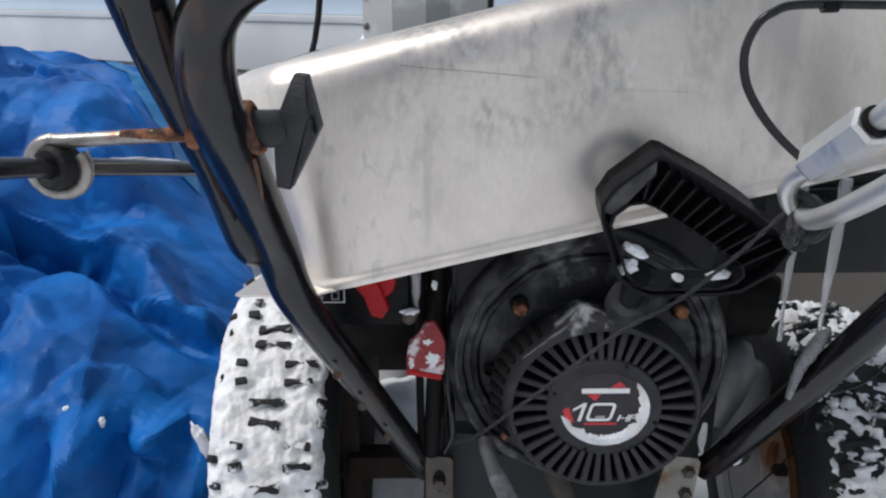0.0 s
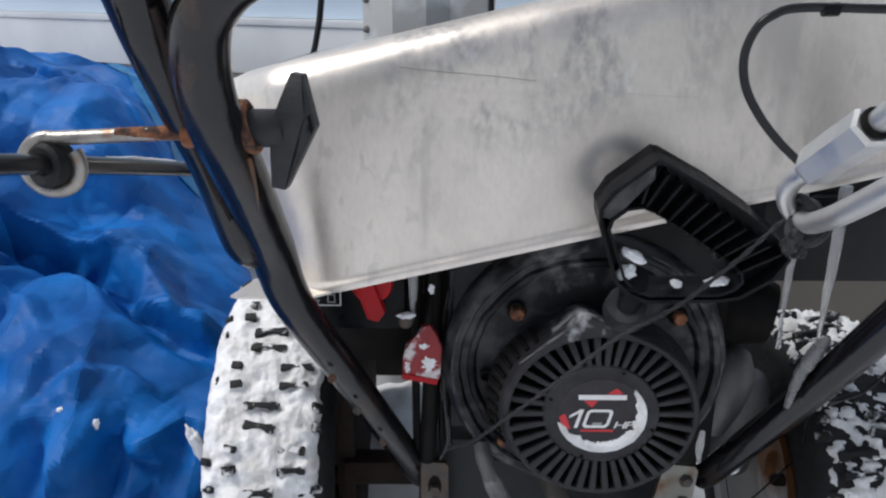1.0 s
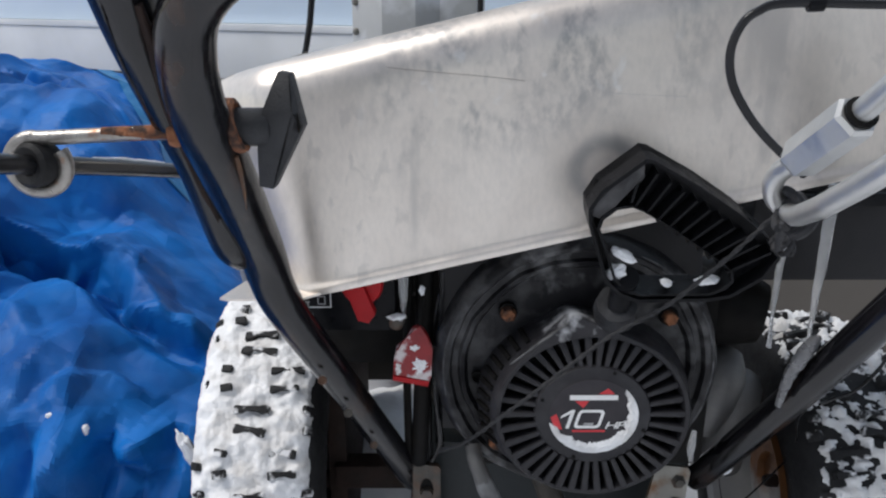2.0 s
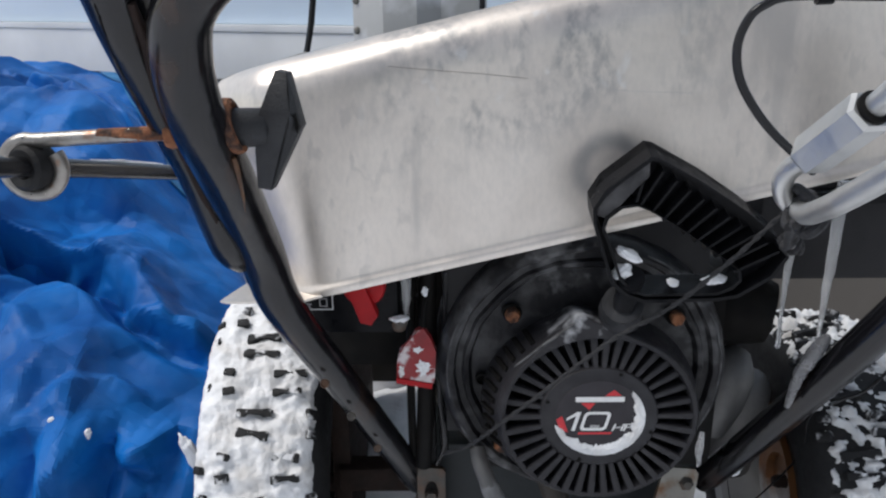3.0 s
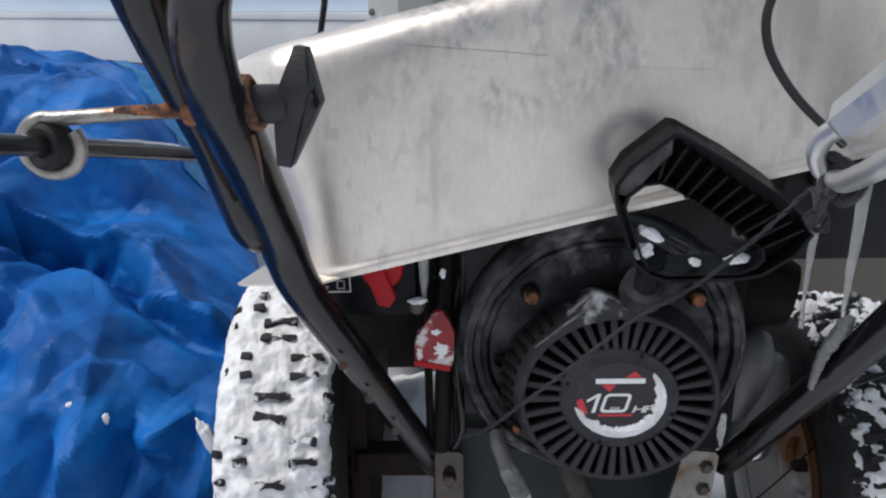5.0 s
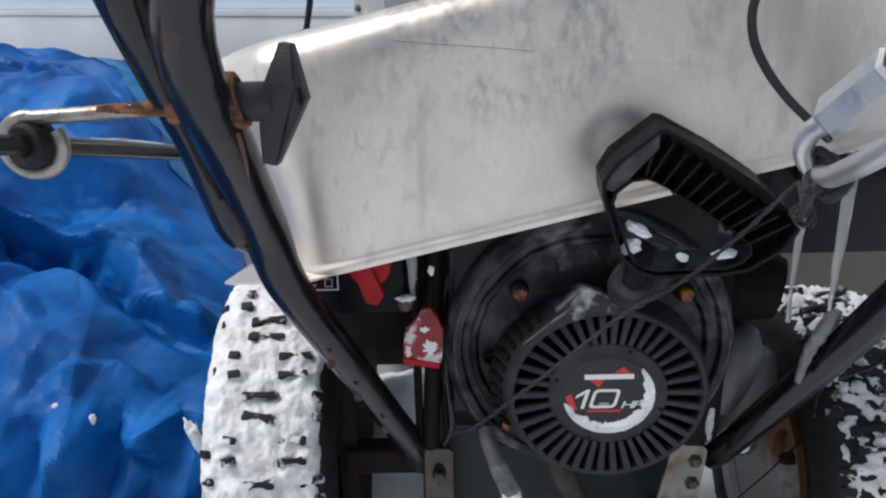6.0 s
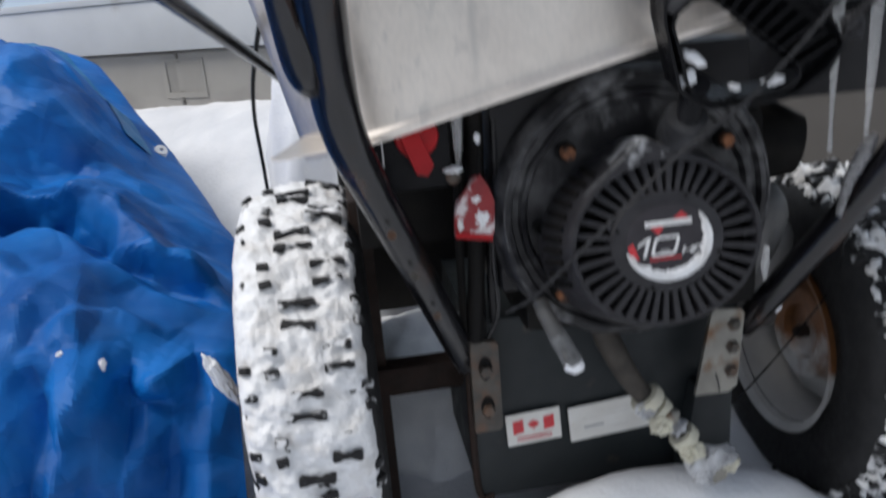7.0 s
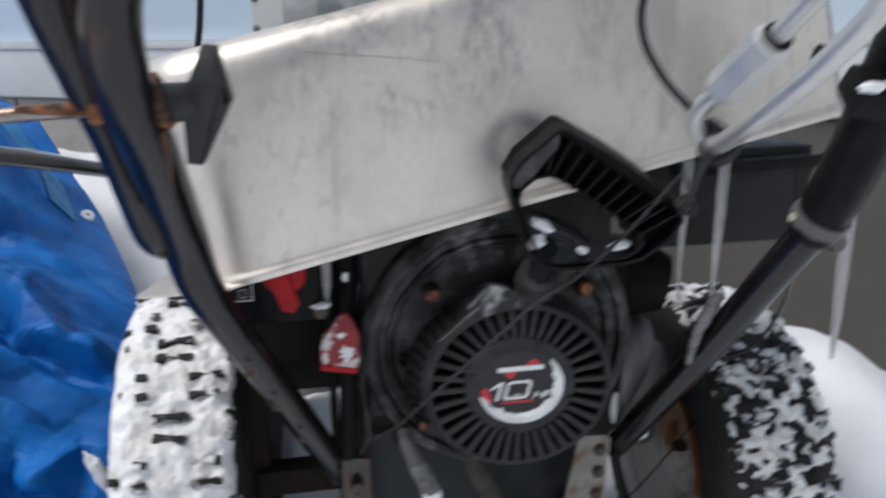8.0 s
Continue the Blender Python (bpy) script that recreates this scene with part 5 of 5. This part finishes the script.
def lever_bracket():
    b = part("lever_bracket", box(bmesh.new(), pose(0.345, 0.445, 0.672, 35, 8, -6), (0.062, 0.03, 0.022), 0.004), BLACK_PLASTIC, MACHINE, "black lever bracket on the handle")
    part("snow_bit", lump(bmesh.new(), (0.318, 0.432, 0.679), (0.009, 0.005, 0.0035), 0.3, 2, 3, 4), SNOW, b)
    part("snow_bit", lump(bmesh.new(), (0.368, 0.432, 0.690), (0.006, 0.0045, 0.004), 0.3, 2, 3, 7), SNOW, b)
    part("pivot", rod([(0.29, 0.452, 0.700), (0.30, 0.448, 0.696)], 0.006, 2, 10), DARK_CAVITY, b)


lever_bracket()


def choke_side():
    b = part("carburettor_cover", box(bmesh.new(), pose(-0.073, 0.69, 0.512), (0.088, 0.09, 0.085), 0.006), BLACK_PLASTIC, MACHINE, "black plastic carburettor cover with a boxed symbol label")
    lab = facing(-0.099, 0.6435, 0.501)
    o, i = [(-0.014, -0.0075), (0.013, -0.0075), (0.013, 0.0135), (-0.014, 0.0135)], [(-0.013, -0.0065), (0.012, -0.0065), (0.012, 0.0125), (-0.013, 0.0125)]
    part("label_border", ringed(bmesh.new(), lab, o, i, 0.0004), WHITE_INK, b, smooth=False)
    for x, z, w, h in ((-0.008, 0.002, 0.0045, 0.001), (-0.008, -0.002, 0.0045, 0.001), (-0.0075, -0.004, 0.001, 0.005), (0.0015, -0.0005, 0.001, 0.008), (0.0075, -0.0005, 0.001, 0.008), (0.0045, 0.003, 0.006, 0.001), (0.0045, -0.004, 0.006, 0.001)):
        part("label_bar", box(bmesh.new(), lab @ Matrix.Translation((x, z, 0.0)), (w, h, 0.0005)), GREY_INK, b, smooth=False)
    k = part("choke_knob", lathe(bmesh.new(), facing(-0.058, 0.642, 0.517), [(0.0, 0.007), (0.017, 0.007), (0.0185, 0.004), (0.0185, -0.004)], 28), RED_PLASTIC, MACHINE, "red plastic choke knob")
    part("finger_bar", prism(bmesh.new(), facing(-0.058, 0.628, 0.517), [(-0.019, 0.015), (-0.004, 0.019), (0.012, -0.024), (0.006, -0.0325), (-0.0035, -0.030)], 0.012, 0.0018), RED_PLASTIC, k)
    # throttle rods and the dark upright behind the red key
    part("upright", rod([(-0.004, 0.672, 0.53), (-0.006, 0.68, 0.42), (-0.012, 0.70, 0.30)], 0.0085, 5, 10), DARK_CAVITY, MACHINE)
    part("upright", rod([(-0.018, 0.675, 0.53), (-0.022, 0.685, 0.42), (-0.022, 0.70, 0.30)], 0.004, 5, 8), DARK_CAVITY, MACHINE)
    part("fuel_hose", rod([(-0.008, 0.690, 0.52), (-0.005, 0.694, 0.45), (-0.004, 0.700, 0.39), (-0.004, 0.706, 0.33), (-0.004, 0.712, 0.28)], 0.0062, 6, 10), CABLE, MACHINE, "black rubber fuel hose")
    part("fuel_hose", rod([(0.012, 0.69, 0.47), (0.010, 0.695, 0.42), (0.008, 0.70, 0.36), (0.010, 0.71, 0.31)], 0.0045, 6, 10), CABLE, MACHINE, "black rubber fuel hose")
    part("control_wire", rod([(0.012, 0.664, 0.52), (0.010, 0.662, 0.46), (0.006, 0.668, 0.40), (0.010, 0.684, 0.335), (0.002, 0.70, 0.30)], 0.0026, 6, 8), CABLE, MACHINE, "thin black control cable")
    part("throttle_link", rod([(-0.005, 0.70, 0.407), (0.001, 0.70, 0.384), (0.008, 0.70, 0.361)], 0.0026, 4, 8), GREY_STEEL, MACHINE, "short bare steel link")
    s = part("valve_stem", lathe(bmesh.new(), facing(-0.029, 0.648, 0.478), [(0.0, 0.006), (0.004, 0.006), (0.0065, 0.004), (0.0065, -0.004), (0.0, -0.006)], 14), BRACKET, MACHINE, "small steel fitting")
    part("snow_cap", lump(bmesh.new(), (-0.029, 0.645, 0.484), (0.008, 0.005, 0.0028), 0.4, 2.5, 3, 8), SNOW, s)
    part("snow_bit", lump(bmesh.new(), (-0.006, 0.648, 0.508), (0.003, 0.003, 0.005), 0.4, 2.5, 2, 3), SNOW, MACHINE)
    key = thing("ignition_key", (-0.015, 0.642, 0.42), "red plastic key dusted with snow hanging beside the engine", "key")
    poly = [(-0.0325, 0.4275), (-0.001, 0.4215), (0.002, 0.43), (0.0035, 0.456), (-0.001, 0.469), (-0.0075, 0.4795), (-0.0145, 0.476), (-0.022, 0.464), (-0.029, 0.458), (-0.0315, 0.445)]
    part("body", prism(bmesh.new(), facing(0, 0.634, 0), poly, 0.008, 0.0015), KEY_RED, key)
    part("lower_lip", prism(bmesh.new(), facing(0, 0.6325, 0), [(-0.0325, 0.4272), (-0.001, 0.4212), (0.000, 0.4262), (-0.032, 0.4325)], 0.003, 0.0006), RED_PLASTIC, key)
    part("loop", rod([(-0.008, 0.638, 0.478), (-0.007, 0.642, 0.494), (-0.004, 0.65, 0.506)], 0.0022, 4, 8), DARK_CAVITY, key)
    for i, (x, z, sx, sz) in enumerate([(-0.008, 0.441, 0.0095, 0.0085), (-0.0275, 0.4385, 0.0035, 0.007), (-0.013, 0.459, 0.006, 0.004)]):
        part("snow_bit", lump(bmesh.new(), (x, 0.6345, z), (sx * 0.8, 0.0010, sz * 0.8), 0.6, 2.6, 4, i * 2.7), TYRE_SNOW, key, "white snow")


choke_side()


def side_box():
    b = part("battery_box", box(bmesh.new(), pose(0.365, 0.705, 0.558), (0.16, 0.085, 0.095), 0.005), TANK, MACHINE, "dark grey plastic box under the panel")
    part("rail", box(bmesh.new(), pose(0.375, 0.652, 0.590, 0, -2, 0), (0.15, 0.012, 0.012), 0.002), BLACK_PLASTIC, b)
    part("flap", prism(bmesh.new(), facing(0, 0.662, 0), [(0.43, 0.585), (0.448, 0.585), (0.432, 0.54)], 0.004), TANK, b)
    part("muffler", rod([(0.33, 0.72, 0.455), (0.30, 0.73, 0.46), (0.27, 0.75, 0.46)], [0.03, 0.042, 0.046], 5, 22), DARK_CAVITY, MACHINE, "dark rounded engine side cover")
    part("exhaust_elbow", rod([(0.275, 0.715, 0.335), (0.284, 0.712, 0.365), (0.294, 0.715, 0.392), (0.304, 0.73, 0.408)], [0.022, 0.026, 0.026, 0.016], 6, 22), MUFFLER, MACHINE, "dull grey rounded exhaust elbow")
    part("gear_housing", rod([(0.33, 0.80, 0.24), (0.335, 0.79, 0.30), (0.34, 0.78, 0.345), (0.338, 0.78, 0.362)], [0.034, 0.034, 0.028, 0.012], 6, 22), MUFFLER, MACHINE, "grey cast housing")


side_box()


# transmission cover, brackets, labels, drain pipe, shift linkage
def lower_body():
    c = part("transmission_cover", prism(bmesh.new(), facing(0, 0.722, 0), [(-0.016, 0.105), (0.0, 0.098), (0.2, 0.098), (0.272, 0.12), (0.277, 0.30), (-0.013, 0.31)], 0.2, 0.004), DARK_COVER, MACHINE, "dark grey-green sheet metal transmission cover")
    part("rust_edge", rod([(-0.016, 0.722, 0.30), (-0.018, 0.722, 0.2), (-0.016, 0.722, 0.108), (0.0, 0.722, 0.1)], 0.004, 4, 8), BROWN_RUST, c)
    flag = facing(0.047, 0.7165, 0.1815, 3)
    fl = part("flag_label", prism(bmesh.new(), flag, [(-0.0295, -0.0185), (0.0295, -0.0185), (0.0295, 0.0185), (-0.0295, 0.0185)], 0.0006), WHITE_LABEL, c, "white sticker with a red and white maple leaf flag", smooth=False)
    top = flag @ Matrix.Translation((0, 0, 0.0003))
    for x0, x1 in ((-0.0225, -0.011), (0.011, 0.0225)):
        part("flag_bar", prism(bmesh.new(), top, [(x0, -0.0055), (x1, -0.004), (x1, 0.0115), (x0, 0.010)], 0.0003), RED_INK, fl, smooth=False)
    leaf = [(0, 0.0095), (0.0015, 0.006), (0.004, 0.0075), (0.0035, 0.0045), (0.0065, 0.0045), (0.0055, 0.002), (0.003, -0.0005), (0.0006, -0.0005), (0.0006, -0.004), (-0.0006, -0.004), (-0.0006, -0.0005), (-0.003, -0.0005), (-0.0055, 0.002), (-0.0065, 0.0045), (-0.0035, 0.0045), (-0.004, 0.0075), (-0.0015, 0.006)]
    part("leaf", prism(bmesh.new(), top @ Matrix.Translation((0, 0.0005, 0)), leaf, 0.0003), RED_INK, fl, smooth=False)
    for z in (-0.010, -0.0135):
        part("text_bar", box(bmesh.new(), top @ Matrix.Translation((0.0, z, 0)), (0.038, 0.0012, 0.0003)), RED_INK, fl, smooth=False)
    wl = facing(0.131, 0.7165, 0.1795, 4)
    w = part("data_label", prism(bmesh.new(), wl, [(-0.045, -0.0205), (0.045, -0.0205), (0.045, 0.0205), (-0.045, 0.0205)], 0.0006), WHITE_LABEL, c, "white printed sticker stained brown", smooth=False)
    for x, z, ln in ((-0.018, -0.006, 0.022), (0.0, 0.004, 0.06), (0.0, 0.010, 0.05), (-0.005, -0.012, 0.05)):
        part("text_bar", box(bmesh.new(), wl @ Matrix.Translation((x, z, 0.0003)), (ln, 0.002, 0.0003)), GREY_INK if ln < 0.03 else WHITE_LABEL, w, smooth=False)
    # slotted foot brackets
    br = facing(-0.004, 0.697, 0.246)
    b = part("foot_bracket", prism(bmesh.new(), br, [(-0.0145, -0.05), (0.0125, -0.05), (0.0145, -0.045), (0.0145, 0.046), (0.011, 0.05), (-0.0145, 0.052)], 0.006, 0.001), BRACKET, MACHINE, "rusty slotted steel handle bracket")
    # slot shade laid on as dark ovals; the plate is not cut
    for z in (0.022, -0.022):
        part("slot", prism(bmesh.new(), br @ Matrix.Translation((0, z, 0.0008)), [(0.007 * math.cos(a), 0.013 * math.sin(a)) for a in np.linspace(0, 2 * math.pi, 20, endpoint=False)], 0.001), DARK_CAVITY, b)
        part("bolt", lathe(bmesh.new(), br @ Matrix.Translation((0, z - 0.002, 0.001)), [(0.0, 0.006), (0.006, 0.006), (0.0068, 0.004), (0.0068, 0.0)], 6), BRACKET, b)
    br = facing(0.2375, 0.683, 0.2565, -6, -8)
    b = part("foot_bracket", prism(bmesh.new(), br, [(-0.024, -0.046), (0.012, -0.043), (0.021, -0.036), (0.024, 0.04), (0.020, 0.045), (-0.008, 0.045), (-0.012, 0.040)], 0.005, 0.001), GREY_STEEL, MACHINE, "pale grey steel handle bracket with bolts")
    for z in (0.029, 0.005, -0.02):
        part("bolt", lathe(bmesh.new(), br @ Matrix.Translation((0.013, z, 0.0005)), [(0.0, 0.005), (0.0045, 0.005), (0.005, 0.003), (0.0075, 0.001), (0.0075, -0.001)], 6), BRACKET, b)
    part("side_fin", prism(bmesh.new(), facing(0, 0.70, 0), [(0.205, 0.11), (0.262, 0.125), (0.262, 0.215), (0.222, 0.21)], 0.02, 0.002), DARK_COVER, MACHINE)
    # drain pipe with frost
    pp = part("drain_pipe", rod([(0.040, 0.640, 0.356), (0.043, 0.630, 0.346), (0.05, 0.621, 0.33), (0.060, 0.616, 0.308)], [0.007, 0.0075, 0.0078, 0.008], 5, 18, wobble=0.06), MUFFLER, MACHINE, "frosted drain pipe")
    part("frost_sleeve", rod([(0.0475, 0.6235, 0.336), (0.052, 0.620, 0.3255), (0.057, 0.618, 0.315), (0.062, 0.616, 0.304)], [0.0072, 0.0088, 0.0086, 0.0096], 7, 18, wobble=0.14), PIPE_FROST, pp, "rough frost on the pipe end")
    part("cap", lump(bmesh.new(), (0.0625, 0.613, 0.302), (0.009, 0.007, 0.0075), 0.18, 2, 3, 6), SNOW, pp, "white ice cap")
    # shift linkage wrapped with tape
    sl = part("shift_linkage", rod([(0.105, 0.69, 0.325), (0.118, 0.672, 0.285), (0.141, 0.662, 0.24), (0.182, 0.655, 0.19), (0.206, 0.65, 0.145)], [0.0125, 0.0125, 0.0105, 0.009, 0.01], 5, 14), DARK_LINK, MACHINE, "grey steel shift linkage wrapped in frosted tape")
    for (x, y, z), r in (((0.150, 0.66, 0.229), 0.0165), ((0.160, 0.658, 0.216), 0.0145), ((0.186, 0.654, 0.184), 0.0145)):
        d = Vector((0.041, -0.007, -0.05)).normalized().to_track_quat("Z", "Y").to_matrix().to_4x4()
        part("tape", lathe(bmesh.new(), Matrix.Translation((x, y, z)) @ d, [(0.008, -0.006), (r, -0.005), (r * 1.04, 0.0), (r, 0.006), (0.008, 0.007)], 16), TAPE, sl, "yellowed white tape")
    for i, (x, y, z, k) in enumerate(((0.145, 0.65, 0.222, 0.009), (0.158, 0.645, 0.207, 0.011), (0.176, 0.648, 0.2, 0.009), (0.19, 0.643, 0.172, 0.012), (0.214, 0.64, 0.163, 0.012), (0.232, 0.645, 0.15, 0.010), (0.2, 0.64, 0.146, 0.011))):
        part("ice_lump", lump(bmesh.new(), (x, y, z), (k, k * 0.8, k * 0.9), 0.5, 2.6, 3, i * 1.7), TAPE if i % 2 else FROST, sl, "dirty ice")
    part("joint", lump(bmesh.new(), (0.168, 0.648, 0.213), (0.010, 0.008, 0.008), 0.25, 2, 3, 4), GREY_STEEL, sl)
    part("ice_lump", lump(bmesh.new(), (0.205, 0.647, 0.158), (0.019, 0.014, 0.017), 0.35, 2.2, 3, 2), FROST, sl, "icy lump")
    part("ice_lump", lump(bmesh.new(), (0.226, 0.65, 0.157), (0.016, 0.012, 0.010), 0.4, 2.2, 3, 6), FROST, sl, "icy lump")
    part("end_clevis", prism(bmesh.new(), facing(0.21, 0.641, 0.15, -40), [(-0.018, -0.011), (0.016, -0.012), (0.022, 0.0), (0.014, 0.011), (-0.018, 0.010)], 0.006, 0.001), GREY_STEEL, sl)
    # rusty cross frame by the wheel
    part("cross_frame", box(bmesh.new(), pose(-0.062, 0.80, 0.222), (0.1, 0.03, 0.03), 0.003), BROWN_RUST, MACHINE, "rusty brown steel frame bar")
    part("frame_leg", box(bmesh.new(), pose(-0.110, 0.935, 0.22), (0.022, 0.28, 0.42), 0.003), BROWN_RUST, MACHINE, "rusty brown steel frame side plate")
    # added dark plate that fills the black space under the carburettor cover
    part("side_shield", box(bmesh.new(), pose(-0.062, 0.74, 0.432), (0.1, 0.012, 0.075), 0.003), DARK_CAVITY, MACHINE)
    part("axle", rod([(-0.16, AXLE_Y, AXLE_Z), (0.0, AXLE_Y, AXLE_Z)], 0.011, 2, 14), BROWN_RUST, MACHINE)


lower_body()


def chute():
    c = part("discharge_chute", prism(bmesh.new(), pose(0, 0, 1.02), [(-0.083, 0.87), (-0.05, 0.845), (-0.015, 0.84), (0.01, 0.85), (0.048, 0.845), (0.058, 0.87), (0.06, 0.99), (-0.085, 0.99)], 0.5), CHUTE, MACHINE, "grey galvanised discharge chute with frost", angle=20)
    for k in range(6):
        part("rivet", lathe(bmesh.new(), facing(-0.079, 0.866, 0.72 + k * 0.03), [(0.0, 0.003), (0.003, 0.002), (0.004, 0.0)], 10), GREY_STEEL, c)
    part("chute_base", lathe(bmesh.new(), pose(0.0, 0.95, 0.44), [(0.0, 0.13), (0.1, 0.13), (0.11, 0.11), (0.11, 0.0), (0.0, 0.0)], 32), DARK_CAVITY, MACHINE)
    part("auger_housing", box(bmesh.new(), pose(0.13, 1.52, 0.27), (0.5, 0.26, 0.5), 0.02), BLACK_PAINT, MACHINE, "black steel auger housing")
    part("gearbox_housing", box(bmesh.new(), pose(-0.02, 1.16, 0.325), (0.22, 0.05, 0.33), 0.02), DARK_CAVITY, MACHINE, "black impeller housing")
    part("chute_edge", rod([(0.052, 0.842, 0.68), (0.052, 0.842, 0.85)], 0.003, 2, 8), CABLE, MACHINE)


chute()


# ---- icicles and loose snow ----
solo("snow_mound", lump(bmesh.new(), (-0.045, 1.05, 0.03), (0.13, 0.17, 0.148), 0.12, 2.2, 5, 6.0), SNOW, "low heap of snow under the machine", "snow", angle=180)


def icicle(pts, radii, seed, label="clear ice icicle hanging from the aluminium panel"):
    ice_kind = CLOUDY_ICE if "cloudy" in label else ICE
    c = curve_points(pts, 9)
    n = len(c)
    c = [p + Vector((noise.noise(Vector((i * 0.35, seed, 0))), 0, 0)) * 0.0008 for i, p in enumerate(c)]
    rr = [r * (1 + 0.16 * noise.noise(Vector((i * 0.55, seed, 3)))) for i, r in enumerate(spread(radii, n))]
    solo("icicle", tube(bmesh.new(), c, rr, 12, 1.0, 0.12), ice_kind, label, "icicle", "icicles on the machine")


icicle([(0.292, 0.612, 0.607), (0.291, 0.611, 0.56), (0.287, 0.605, 0.51), (0.2875, 0.604, 0.473)], [0.0043, 0.0039, 0.0029, 0.0014, 0.0022], 1)
icicle([(0.326, 0.612, 0.612), (0.325, 0.611, 0.56), (0.3215, 0.606, 0.512), (0.320, 0.604, 0.482)], [0.0049, 0.0045, 0.0037, 0.0024, 0.0016], 2)
icicle([(0.327, 0.601, 0.484), (0.319, 0.602, 0.471), (0.311, 0.609, 0.443), (0.307, 0.613, 0.412)], [0.003, 0.0062, 0.0062, 0.0044, 0.0026], 3, "cloudy ice frozen onto the handle tube")
icicle([(-0.0225, 0.645, 0.535), (-0.0225, 0.648, 0.505), (-0.023, 0.652, 0.476)], [0.005, 0.0038, 0.001], 4)
icicle([(0.46, 0.62, 0.56), (0.4605, 0.62, 0.48), (0.461, 0.62, 0.40)], [0.006, 0.0055, 0.002], 5, "pale icicle hanging behind the handle")
icicle([(0.228, 0.592, 0.40), (0.227, 0.592, 0.385), (0.2275, 0.592, 0.37)], [0.002, 0.0035, 0.0015], 6, "small ice drop under the engine cover")


def snow_lump(centre, size, seed, label, tilt=0.0):
    bm = lump(bmesh.new(), (0, 0, 0), size, 0.38, 2.2, 4, seed)
    bmesh.ops.transform(bm, matrix=pose(*centre, 0, tilt, 0), verts=bm.verts[:])
    solo("snow_lump", bm, SNOW, label, "snow", "loose snow", "", True, 180)


snow_lump((-0.277, 0.787, 0.254), (0.0085, 0.005, 0.029), 3.0, "strip of snow between the tarpaulin and the tyre", -22)
snow_lump((0.300, 0.70, 0.292), (0.012, 0.008, 0.006), 5.0, "snow at the foot of the handle")
snow_lump((-0.391, 0.776, 0.289), (0.0045, 0.003, 0.010), 7.0, "small patch of snow caught in a tarpaulin fold", 25)
snow_lump((-0.427, 0.777, 0.309), (0.0042, 0.003, 0.0034), 8.0, "small patch of snow caught in a tarpaulin fold")
